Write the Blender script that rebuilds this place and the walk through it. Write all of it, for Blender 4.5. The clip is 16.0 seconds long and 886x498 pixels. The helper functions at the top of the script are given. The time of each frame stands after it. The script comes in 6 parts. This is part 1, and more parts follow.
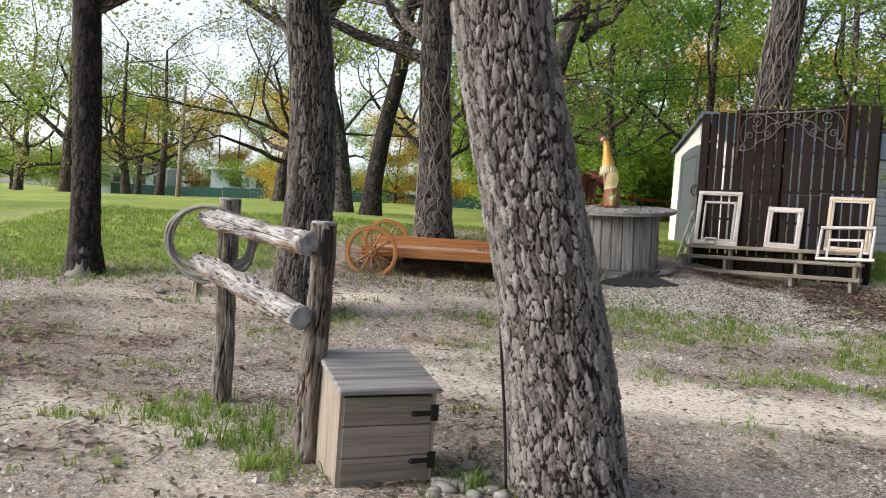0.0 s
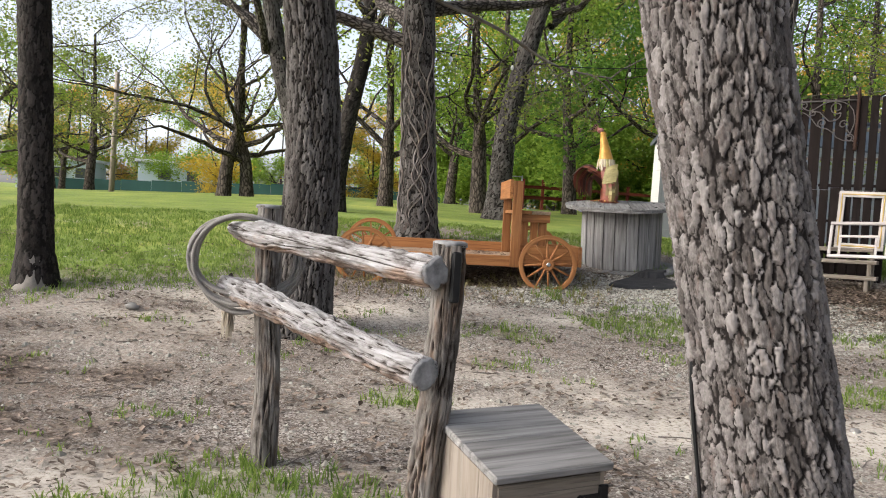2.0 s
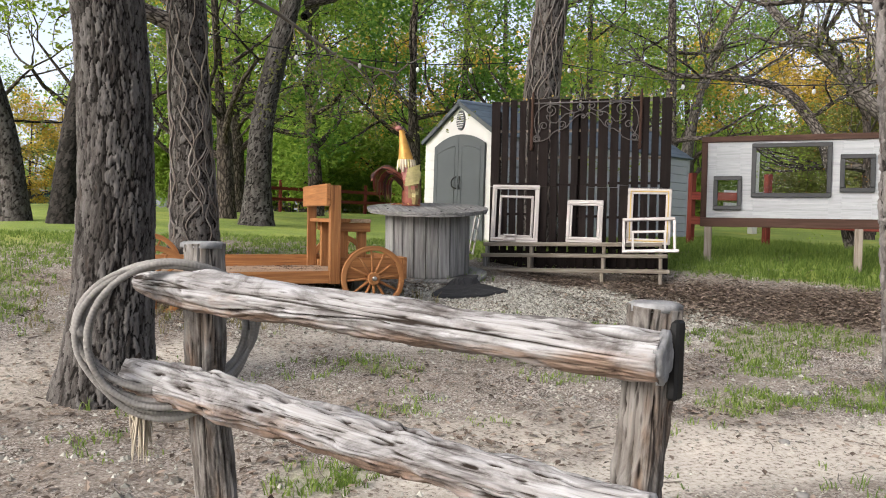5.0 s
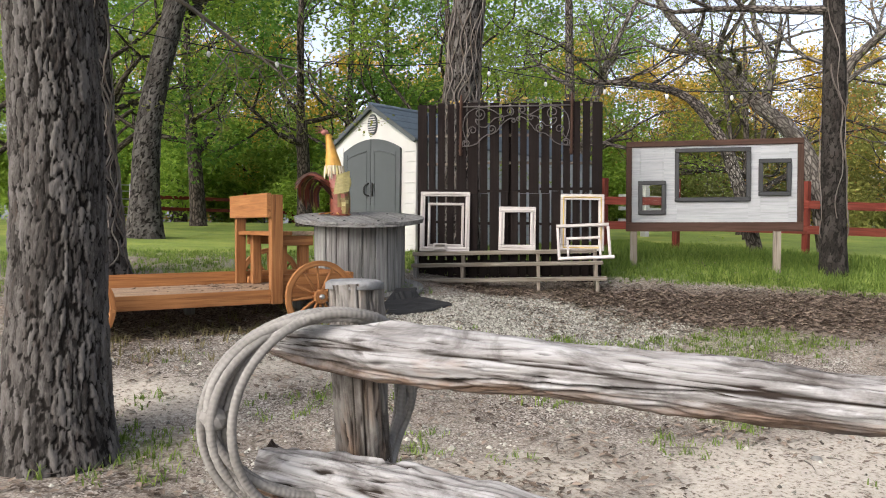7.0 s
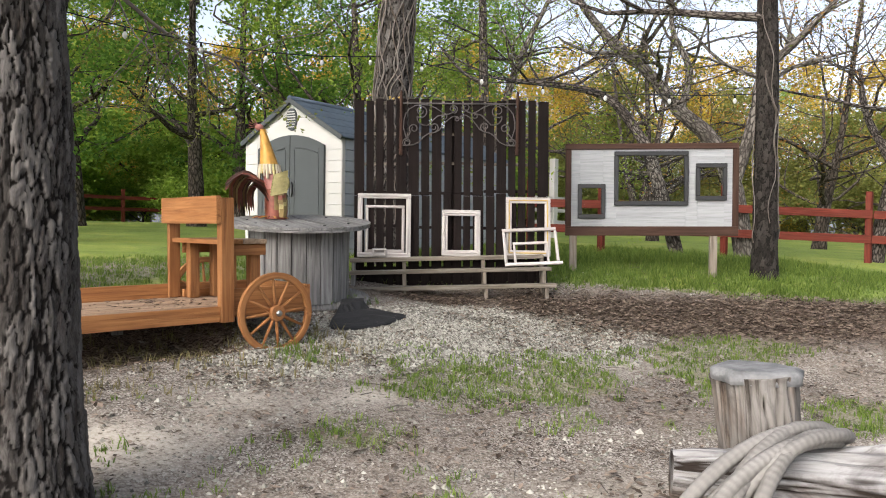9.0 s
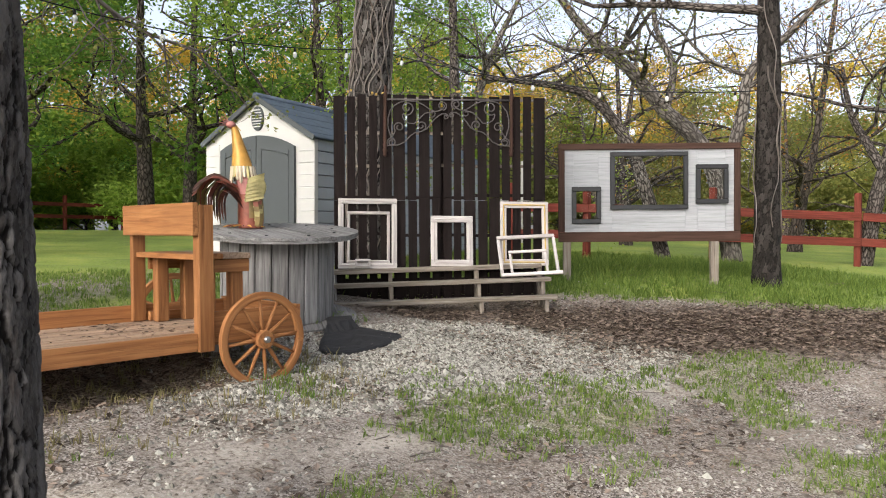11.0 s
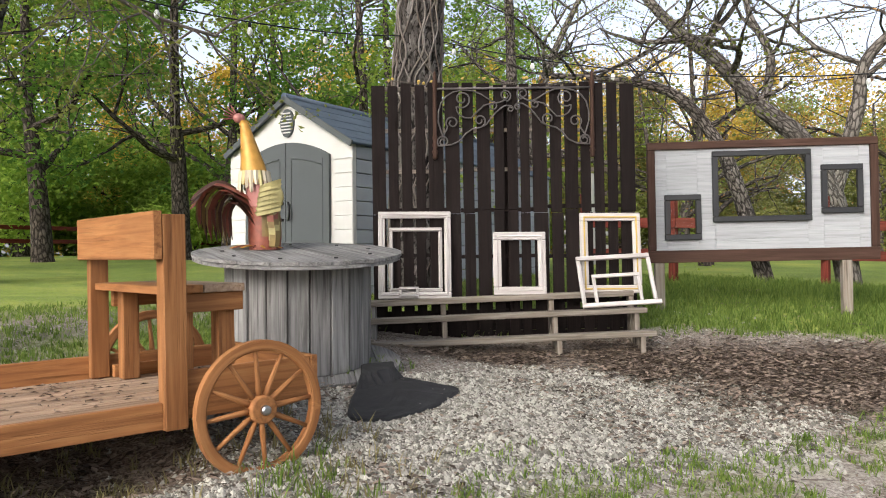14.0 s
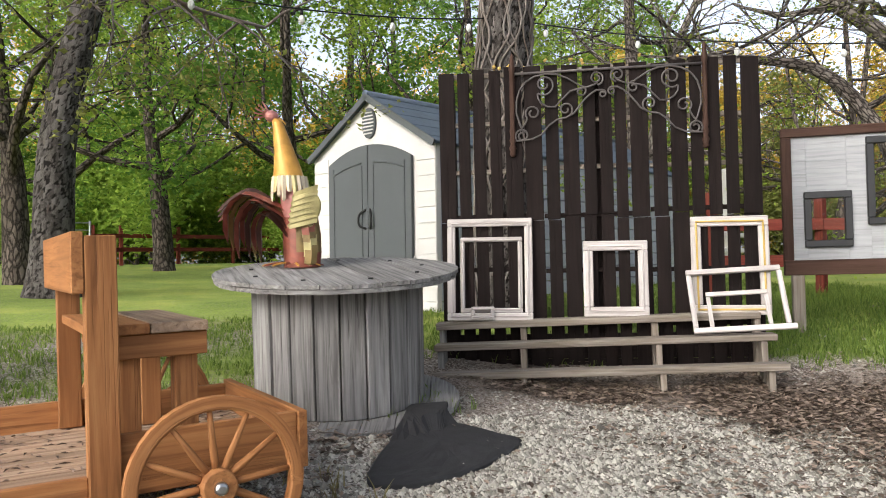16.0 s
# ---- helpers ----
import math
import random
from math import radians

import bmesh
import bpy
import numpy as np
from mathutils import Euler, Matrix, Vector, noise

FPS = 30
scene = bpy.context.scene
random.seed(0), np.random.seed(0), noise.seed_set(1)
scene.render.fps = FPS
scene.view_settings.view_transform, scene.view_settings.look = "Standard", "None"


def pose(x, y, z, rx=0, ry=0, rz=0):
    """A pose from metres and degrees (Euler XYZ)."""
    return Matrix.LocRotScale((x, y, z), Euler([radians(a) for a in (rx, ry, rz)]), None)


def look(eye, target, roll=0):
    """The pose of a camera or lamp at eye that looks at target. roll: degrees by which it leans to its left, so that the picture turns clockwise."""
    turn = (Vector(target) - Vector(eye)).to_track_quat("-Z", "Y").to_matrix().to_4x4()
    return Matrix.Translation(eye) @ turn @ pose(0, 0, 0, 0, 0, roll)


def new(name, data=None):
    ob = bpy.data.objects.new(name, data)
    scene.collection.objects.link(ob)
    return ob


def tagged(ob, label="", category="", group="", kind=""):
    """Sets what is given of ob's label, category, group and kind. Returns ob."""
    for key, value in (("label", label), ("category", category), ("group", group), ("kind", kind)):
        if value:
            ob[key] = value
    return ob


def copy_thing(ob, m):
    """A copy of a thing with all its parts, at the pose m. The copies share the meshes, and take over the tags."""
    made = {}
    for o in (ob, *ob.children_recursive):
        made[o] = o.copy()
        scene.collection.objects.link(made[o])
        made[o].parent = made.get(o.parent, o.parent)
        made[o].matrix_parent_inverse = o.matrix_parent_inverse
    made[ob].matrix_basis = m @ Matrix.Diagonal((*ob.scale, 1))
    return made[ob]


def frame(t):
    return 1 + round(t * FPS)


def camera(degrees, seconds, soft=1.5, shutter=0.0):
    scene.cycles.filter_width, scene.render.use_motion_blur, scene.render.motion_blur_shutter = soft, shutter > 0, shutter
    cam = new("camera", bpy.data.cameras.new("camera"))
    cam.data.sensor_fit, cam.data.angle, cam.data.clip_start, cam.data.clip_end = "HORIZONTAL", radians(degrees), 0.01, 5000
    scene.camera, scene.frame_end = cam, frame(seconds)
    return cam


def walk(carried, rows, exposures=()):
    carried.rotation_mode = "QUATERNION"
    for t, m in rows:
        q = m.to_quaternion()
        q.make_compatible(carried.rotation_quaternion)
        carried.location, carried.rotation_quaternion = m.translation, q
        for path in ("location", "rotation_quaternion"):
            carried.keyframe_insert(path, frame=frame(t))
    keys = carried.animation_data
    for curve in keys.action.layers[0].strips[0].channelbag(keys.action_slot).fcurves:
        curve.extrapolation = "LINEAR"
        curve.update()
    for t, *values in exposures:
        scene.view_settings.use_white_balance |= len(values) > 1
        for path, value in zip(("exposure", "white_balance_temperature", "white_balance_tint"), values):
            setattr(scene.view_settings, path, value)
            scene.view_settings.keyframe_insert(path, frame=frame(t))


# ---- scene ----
cam = camera(59.0, 16.0, soft=1.0)
METRES, EYE, TILT, LEAN, TURN = 9.0, 1.2, 0.0, 0.0, 0.0
ROWS = [
    (0.0, 0.0, 0.0, 0.0, 0.18, -2.47, -4.23),
    (0.5, -0.0255, 0.0234, -0.0004, -0.3, -2.57, -4.21),
    (1.0, -0.0466, 0.0488, -0.0006, -1.58, -2.61, -3.87),
    (1.5, -0.0666, 0.0803, 0.0018, -3.17, -2.72, -3.79),
    (2.0, -0.0903, 0.1065, 0.0034, -5.02, -2.75, -3.8),
    (2.5, -0.108, 0.13, 0.0055, -8.35, -2.71, -3.39),
    (3.0, -0.1183, 0.1574, 0.0087, -11.45, -2.72, -2.87),
    (3.5, -0.1335, 0.182, 0.0096, -14.91, -2.62, -2.81),
    (4.0, -0.1537, 0.2055, 0.01, -19.27, -2.42, -2.37),
    (6.5, -0.227, 0.3303, 0.0087, -33.42, -1.2, -1.2),
    (7.0, -0.2403, 0.3575, 0.013, -36.06, -1.24, -0.75),
    (7.5, -0.2551, 0.3854, 0.0159, -38.93, -1.28, -0.36),
    (8.0, -0.2561, 0.415, 0.0153, -41.04, -1.14, -0.45),
    (8.5, -0.2589, 0.4453, 0.0192, -43.14, -1.22, -0.95),
    (9.0, -0.2686, 0.474, 0.0219, -45.28, -1.31, -0.83),
    (11.5, -0.2214, 0.6049, 0.0269, -49.59, -0.76, -0.45),
    (12.0, -0.2037, 0.6317, 0.0263, -50.15, -0.54, -0.55),
    (12.5, -0.183, 0.6547, 0.0276, -50.25, -0.33, -0.26),
    (13.0, -0.1554, 0.6761, 0.0275, -49.17, 0.05, 0.09),
    (13.5, -0.1257, 0.7015, 0.0257, -47.62, 0.39, 0.14),
    (14.0, -0.0972, 0.7188, 0.0252, -45.28, 0.68, 0.37),
    (14.5, -0.0645, 0.7313, 0.0295, -42.35, 0.8, 0.67),
    (15.0, -0.032, 0.7471, 0.0304, -39.3, 0.95, 0.78),
    (15.5, -0.0049, 0.7593, 0.0324, -37.07, 0.95, 0.66),
    (16.0, 0.0244, 0.7653, 0.0365, -35.05, 0.89, 0.82),
]
walk(cam, [(t, pose(0, 0, EYE, TILT, LEAN, TURN) @ pose(METRES * x, METRES * y, METRES * z, 90 + pitch, roll, yaw)) for t, x, y, z, yaw, pitch, roll in ROWS], ((0.0, 1.79), (8.0, 1.77), (13.0, 1.81), (16.0, 1.95)))

# ---- world and sun ----
world = bpy.data.worlds.new("world")
scene.world = world
world.use_nodes = True
wn = world.node_tree
bg = wn.nodes["Background"]
sky = wn.nodes.new("ShaderNodeTexSky")
sky.sky_type = "NISHITA"
sky.sun_disc = False
sky.sun_elevation = radians(31)
sky.sun_rotation = radians(257)
sky.dust_density = 3.2
sky.air_density = 0.6
sky.ozone_density = 1.0
grey = wn.nodes.new("ShaderNodeRGBToBW")
wn.links.new(sky.outputs[0], grey.inputs[0])
haze = wn.nodes.new("ShaderNodeMix")
haze.data_type = "RGBA"
haze.inputs[0].default_value = 0.62
wn.links.new(sky.outputs[0], haze.inputs[6])
wn.links.new(grey.outputs[0], haze.inputs[7])
wn.links.new(haze.outputs[2], bg.inputs[0])
bg.inputs[1].default_value = 0.15
sun = new("sun", bpy.data.lights.new("sun", "SUN"))
sun.data.energy = 0.6
sun.data.angle = radians(30)
sun.data.color = (1.0, 0.90, 0.76)
sun.matrix_world = look((-9, 2.0, 5.5), (0, 4, 0))

# ---- mesh helpers ----
def part(name, bm, material, parent=None, label=""):
    data = bpy.data.meshes.new(name)
    bm.to_mesh(data)
    bm.free()
    for m in material if isinstance(material, (list, tuple)) else [material]:
        data.materials.append(m)
    ob = new(name, data)
    if parent is not None:
        ob.parent = parent
    if label:
        ob["label"] = label
    return ob


def grown(name, verts, faces, material, parent=None, label="", smooth=False, slots=None):
    data = bpy.data.meshes.new(name)
    data.from_pydata(verts, [], faces)
    for m in material if isinstance(material, (list, tuple)) else [material]:
        data.materials.append(m)
    if smooth:
        data.polygons.foreach_set("use_smooth", [True] * len(data.polygons))
    if slots is not None:
        data.polygons.foreach_set("material_index", slots)
    data.update()
    ob = new(name, data)
    if parent is not None:
        ob.parent = parent
    if label:
        ob["label"] = label
    return ob


def thing(name, place, label, category, group="", turn=0.0):
    ob = new(name)
    ob.matrix_basis = pose(place[0], place[1], place[2], 0, 0, turn)
    return tagged(ob, label, category, group)


def grain(bm):
    return bm.verts.layers.float_vector.get("g") or bm.verts.layers.float_vector.new("g")


def box(bm, lo, hi, m=None, bevel=0.004, wobble=0.0):
    """A bevelled block; its grain runs along the longest side."""
    lay = grain(bm)
    size = [hi[i] - lo[i] for i in range(3)]
    mid = [(hi[i] + lo[i]) / 2 for i in range(3)]
    order = sorted(range(3), key=lambda i: -size[i])
    off = Vector((random.uniform(0, 40), random.uniform(0, 40), random.uniform(0, 40)))
    made = bmesh.ops.create_cube(bm, size=1.0)["verts"]
    for v in made:
        v.co = Vector((v.co[i] * size[i] + mid[i] + random.uniform(-wobble, wobble) for i in range(3)))
    got = set(made)
    if bevel > 0:
        edges = list({e for v in made for e in v.link_edges})
        out = bmesh.ops.bevel(bm, geom=edges, offset=min(bevel, min(size) * 0.3), segments=1, affect="EDGES")
        got = set(out["verts"]) | {v for v in made if v.is_valid}
    for v in got:
        v[lay] = Vector((v.co[order[0]], v.co[order[1]], v.co[order[2]])) + off
        if m is not None:
            v.co = m @ v.co
    return got


def box_part(name, lo, hi, material, parent, label="", bevel=0.004, m=None, wobble=0.0):
    bm = bmesh.new()
    box(bm, lo, hi, m, bevel, wobble)
    return part(name, bm, material, parent, label)


def tube(bm, pts, radii, sides=10, cap=True, rough=0.0, lumps=0.0, seed=0.0):
    """A round body along pts; rough and lumps push its skin in and out."""
    lay = grain(bm)
    pts = [Vector(p) for p in pts]
    rings, run, ref = [], 0.0, Vector((0.37, 0.21, 0.9))
    for i, p in enumerate(pts):
        way = (pts[min(i + 1, len(pts) - 1)] - pts[max(i - 1, 0)]).normalized()
        if i:
            run += (p - pts[i - 1]).length
            a = (a - way * a.dot(way)).normalized()
        else:
            a = way.cross(ref if abs(way.dot(ref)) < 0.95 else Vector((1, 0, 0))).normalized()
        b = way.cross(a)
        ring = []
        for k in range(sides):
            th = 2 * math.pi * k / sides
            d = a * math.cos(th) + b * math.sin(th)
            r = radii[i]
            if rough or lumps:
                q = Vector((d.x * 1.3 + seed, d.y * 1.3 + seed, run * 3.0 + d.z))
                r *= 1 + lumps * noise.noise(q * 1.1) + rough * noise.noise(Vector((d.x * 5 + seed, d.y * 5, run * 5 + d.z * 5)))
            v = bm.verts.new(p + d * r)
            v[lay] = Vector((run + seed, math.cos(th) * radii[i], math.sin(th) * radii[i] + seed))
            ring.append(v)
        rings.append(ring)
    for r0, r1 in zip(rings, rings[1:]):
        for k in range(sides):
            f = bm.faces.new((r0[k], r0[(k + 1) % sides], r1[(k + 1) % sides], r1[k]))
            f.smooth = True
    if cap:
        bm.faces.new(list(reversed(rings[0])))
        bm.faces.new(rings[-1])
    return rings


def smooth_path(pts, n):
    """n points on a soft curve through pts."""
    pts = [Vector(p) for p in pts]
    out = []
    for i in range(n):
        s = i / (n - 1) * (len(pts) - 1)
        k = min(int(s), len(pts) - 2)
        t = s - k
        p0, p1, p2, p3 = pts[max(k - 1, 0)], pts[k], pts[k + 1], pts[min(k + 2, len(pts) - 1)]
        out.append(0.5 * (2 * p1 + (p2 - p0) * t + (2 * p0 - 5 * p1 + 4 * p2 - p3) * t * t + (3 * p1 - p0 - 3 * p2 + p3) * t ** 3))
    return out


# ---- materials ----
SHADE = 0.74  # overall tone of the painted and wooden things
def material(name, rough=0.8, metal=0.0):
    m = bpy.data.materials.new(name)
    m.use_nodes = True
    p = m.node_tree.nodes["Principled BSDF"]
    p.inputs["Roughness"].default_value = rough
    p.inputs["Metallic"].default_value = metal
    return m, m.node_tree, p


def node(nt, kind, **values):
    n = nt.nodes.new(kind)
    for k, v in values.items():
        n.inputs[k.replace("_", " ")].default_value = v
    return n


def ramp(nt, fac, stops):
    n = nt.nodes.new("ShaderNodeValToRGB")
    e = n.color_ramp.elements
    while len(e) < len(stops):
        e.new(0.5)
    for el, (pos, col) in zip(e, stops):
        el.position, el.color = pos, (*col, 1)
    nt.links.new(fac, n.inputs[0])
    return n.outputs[0]


def mixed(nt, fac, a, b, how="MIX"):
    n = nt.nodes.new("ShaderNodeMix")
    n.data_type, n.blend_type = "RGBA", how
    for sock, val in ((n.inputs[0], fac), (n.inputs[6], a), (n.inputs[7], b)):
        if isinstance(val, (int, float)):
            sock.default_value = val
        elif isinstance(val, tuple):
            sock.default_value = (*val, 1)
        else:
            nt.links.new(val, sock)
    return n.outputs[2]


def coords(nt, attribute=None, scale=(1, 1, 1), space="Object"):
    if attribute:
        src = nt.nodes.new("ShaderNodeAttribute")
        src.attribute_name = attribute
        out = src.outputs["Vector"]
    else:
        out = nt.nodes.new("ShaderNodeTexCoord").outputs[space]
    mp = nt.nodes.new("ShaderNodeMapping")
    mp.inputs["Scale"].default_value = scale
    nt.links.new(out, mp.inputs[0])
    return mp.outputs[0]


def noise_tex(nt, vec, scale, detail=4.0, roughness=0.55, distortion=0.0):
    n = node(nt, "ShaderNodeTexNoise", Scale=scale, Detail=detail, Roughness=roughness, Distortion=distortion)
    nt.links.new(vec, n.inputs["Vector"])
    return n.outputs["Fac"]


def voronoi(nt, vec, scale, feature="F1", rand=1.0):
    n = nt.nodes.new("ShaderNodeTexVoronoi")
    n.feature = feature
    n.inputs["Scale"].default_value = scale
    n.inputs["Randomness"].default_value = rand
    nt.links.new(vec, n.inputs["Vector"])
    return n


def bumped(nt, p, height, strength, distance=0.01):
    n = node(nt, "ShaderNodeBump", Strength=strength, Distance=distance)
    nt.links.new(height, n.inputs["Height"])
    nt.links.new(n.outputs[0], p.inputs["Normal"])


def wood(name, dark, mid, light, rough=0.75, stain=(0.5, 0.5, 0.5), stain_amount=0.35, cracks=0.5):
    m, nt, p = material(name, rough)
    p.inputs["Specular IOR Level"].default_value = 0.15
    dark, mid, light, stain = [tuple(c * SHADE for c in col) for col in (dark, mid, light, stain)]
    v = coords(nt, "g", (1.6, 34, 34))
    a = noise_tex(nt, v, 1.0, 5, 0.6, 0.6)
    w = coords(nt, "g", (2.0, 5, 5))
    b = noise_tex(nt, w, 1.3, 4)
    col = ramp(nt, a, [(0.3, dark), (0.5, mid), (0.72, light)])
    st = ramp(nt, b, [(0.35, (0, 0, 0)), (0.7, (1, 1, 1))])
    info = nt.nodes.new("ShaderNodeObjectInfo")
    tone = ramp(nt, info.outputs["Random"], [(0, (0.82, 0.82, 0.82)), (1, (1.12, 1.12, 1.12))])
    fac = nt.nodes.new("ShaderNodeMath")
    fac.operation = "MULTIPLY"
    fac.inputs[1].default_value = stain_amount
    nt.links.new(st, fac.inputs[0])
    col = mixed(nt, fac.outputs[0], col, stain)
    col = mixed(nt, 1.0, col, tone, "MULTIPLY")
    cr = noise_tex(nt, coords(nt, "g", (1.0, 60, 60)), 1.0, 3, 0.6, 1.0)
    crk = ramp(nt, cr, [(0.33, (0, 0, 0)), (0.4, (1, 1, 1))])
    col = mixed(nt, cracks, col, mixed(nt, 1.0, col, mixed(nt, crk, (0.35, 0.32, 0.3), (1.0, 1.0, 1.0)), "MULTIPLY"))
    nt.links.new(col, p.inputs["Base Color"])
    bumped(nt, p, mixed(nt, 0.6, a, crk), 0.6, 0.006)
    return m


def log_wood(name, dark, mid, light, raw, raw_amount):
    """Silvered log skin: dark in the splits and holes cut into it, raw brown where bark came off late."""
    m, nt, p = material(name, 0.9)
    p.inputs["Specular IOR Level"].default_value = 0.15
    rel = nt.nodes.new("ShaderNodeAttribute")
    rel.attribute_name = "relief"
    sep = nt.nodes.new("ShaderNodeSeparateColor")
    nt.links.new(rel.outputs["Vector"], sep.inputs[0])
    fib = noise_tex(nt, coords(nt, "g", (3.0, 75, 75)), 1.0, 6, 0.7, 0.5)
    cloud = noise_tex(nt, coords(nt, "g", (4.0, 16, 16)), 1.0, 5, 0.65)
    skin = ramp(nt, mixed(nt, 0.35, fib, sep.outputs[1]), [(0.32, mid), (0.62, light)])
    stain = ramp(nt, mixed(nt, 0.3, cloud, sep.outputs[2]), [(0.50, (0, 0, 0)), (0.64, (raw_amount, raw_amount, raw_amount))])
    skin = mixed(nt, stain, skin, mixed(nt, fib, tuple(c * 0.5 for c in raw), tuple(c * 1.5 for c in raw)))
    hair = ramp(nt, fib, [(0.34, (0.35, 0.33, 0.32)), (0.43, (1, 1, 1))])
    skin = mixed(nt, 1.0, skin, hair, "MULTIPLY")
    blot = noise_tex(nt, coords(nt, "g", (5.0, 11, 11)), 1.0, 6, 0.7, 0.8)
    skin = mixed(nt, 1.0, skin, ramp(nt, blot, [(0.46, (1, 1, 1)), (0.62, (0.42, 0.40, 0.39))]), "MULTIPLY")
    cut = ramp(nt, sep.outputs[0], [(0.12, (0, 0, 0)), (0.75, (1, 1, 1))])
    nt.links.new(mixed(nt, cut, dark, skin), p.inputs["Base Color"])
    bumped(nt, p, mixed(nt, 0.4, fib, cloud), 0.8, 0.006)
    return m


def plain(name, color, rough=0.6, metal=0.0, vary=0.15, scale=6.0, bump=0.1):
    m, nt, p = material(name, rough, metal)
    v = coords(nt)
    a = noise_tex(nt, v, scale, 5, 0.6)
    b = noise_tex(nt, v, scale * 7, 3)
    color = tuple(c * SHADE for c in color)
    lo = tuple(c * (1 - vary) for c in color)
    hi = tuple(min(1, c * (1 + vary)) for c in color)
    col = ramp(nt, a, [(0.3, lo), (0.7, hi)])
    nt.links.new(col, p.inputs["Base Color"])
    bumped(nt, p, b, bump, 0.004)
    return m


def bark(name, dark, mid, light, scale=1.0, lichen=0.0):
    m, nt, p = material(name, 0.95)
    p.inputs["Specular IOR Level"].default_value = 0.15
    v = coords(nt, "g", (8 * scale, 22 * scale, 22 * scale))
    warp = noise_tex(nt, coords(nt, "g", (9, 9, 9)), 1.0, 3)
    vw = nt.nodes.new("ShaderNodeVectorMath")
    vw.operation = "ADD"
    nt.links.new(v, vw.inputs[0])
    nt.links.new(mixed(nt, 0.5, warp, noise_tex(nt, v, 2.0, 3)), vw.inputs[1])
    e = voronoi(nt, vw.outputs[0], 1.0, "DISTANCE_TO_EDGE")
    plates = ramp(nt, e.outputs["Distance"], [(0.02, (0, 0, 0)), (0.22, (1, 1, 1))])
    fine = noise_tex(nt, coords(nt, "g", (25, 60, 60)), 1.0, 5, 0.7)
    cell = voronoi(nt, vw.outputs[0], 1.0, "F1")
    tone = nt.nodes.new("ShaderNodeRGBToBW")
    nt.links.new(cell.outputs["Color"], tone.inputs[0])
    skin = ramp(nt, mixed(nt, 0.45, fine, tone.outputs[0]), [(0.25, mid), (0.75, light)])
    big = noise_tex(nt, coords(nt, "g", (1.6, 3.0, 3.0)), 1.2, 3)
    skin = mixed(nt, ramp(nt, big, [(0.45, (0, 0, 0)), (0.72, (0.75, 0.75, 0.75))]), skin, tuple(min(1, c * 1.35) for c in light))
    col = mixed(nt, plates, dark, skin)
    nt.links.new(col, p.inputs["Base Color"])
    bumped(nt, p, mixed(nt, 0.3, plates, fine), 0.9, 0.02)
    return m


def plate_bark(name, dark, mid, light):
    """Blocky bark: upright plates parted by narrow dark fissures (attribute q runs round and up the trunk)."""
    m, nt, p = material(name, 0.95)
    p.inputs["Specular IOR Level"].default_value = 0.15
    q = coords(nt, "q")
    rel = nt.nodes.new("ShaderNodeAttribute")
    rel.attribute_name = "relief"
    sep = nt.nodes.new("ShaderNodeSeparateColor")
    nt.links.new(rel.outputs["Vector"], sep.inputs[0])
    fine = noise_tex(nt, q, 5.0, 6, 0.75)
    ragged = nt.nodes.new("ShaderNodeMath")
    ragged.operation = "MULTIPLY_ADD"
    ragged.inputs[1].default_value = 0.5
    nt.links.new(fine, ragged.inputs[0])
    nt.links.new(sep.outputs[0], ragged.inputs[2])
    crack = ramp(nt, ragged.outputs[0], [(0.42, (0, 0, 0)), (0.82, (1, 1, 1))])
    flake = noise_tex(nt, q, 1.7, 5, 0.7)
    big = noise_tex(nt, q, 0.16, 4, 0.6)
    skin = ramp(nt, mixed(nt, 0.45, fine, sep.outputs[1]), [(0.3, tuple(c * 0.55 for c in mid)), (0.5, mid), (0.72, light)])
    pale = tuple(min(1, c * 1.25) for c in light)
    patch = ramp(nt, mixed(nt, 0.45, flake, big), [(0.49, (0, 0, 0)), (0.57, (0.8, 0.8, 0.8))])
    skin = mixed(nt, patch, skin, mixed(nt, fine, mid, pale))
    rusty = ramp(nt, noise_tex(nt, q, 0.7, 4, 0.7), [(0.55, (0, 0, 0)), (0.7, (0.45, 0.45, 0.45))])
    skin = mixed(nt, rusty, skin, (mid[0] * 1.25, mid[1] * 0.92, mid[2] * 0.78))
    nt.links.new(mixed(nt, crack, dark, skin), p.inputs["Base Color"])
    bumped(nt, p, mixed(nt, 0.5, flake, fine), 0.9, 0.010)
    return m


def leafy(name, low, high, thin=0.4):
    m, nt, p = material(name, 0.7)
    geo = nt.nodes.new("ShaderNodeNewGeometry")
    info = nt.nodes.new("ShaderNodeObjectInfo")
    col = ramp(nt, geo.outputs["Random Per Island"], [(0.0, low), (1.0, high)])
    col = mixed(nt, 1.0, col, ramp(nt, info.outputs["Random"], [(0, (0.8, 0.85, 0.8)), (1, (1.15, 1.1, 1.1))]), "MULTIPLY")
    nt.links.new(col, p.inputs["Base Color"])
    p.inputs["Specular IOR Level"].default_value = 0.2
    tr = nt.nodes.new("ShaderNodeBsdfTranslucent")
    nt.links.new(col, tr.inputs["Color"])
    mx = nt.nodes.new("ShaderNodeMixShader")
    mx.inputs[0].default_value = thin
    nt.links.new(p.outputs[0], mx.inputs[1])
    nt.links.new(tr.outputs[0], mx.inputs[2])
    nt.links.new(mx.outputs[0], nt.nodes["Material Output"].inputs["Surface"])
    return m


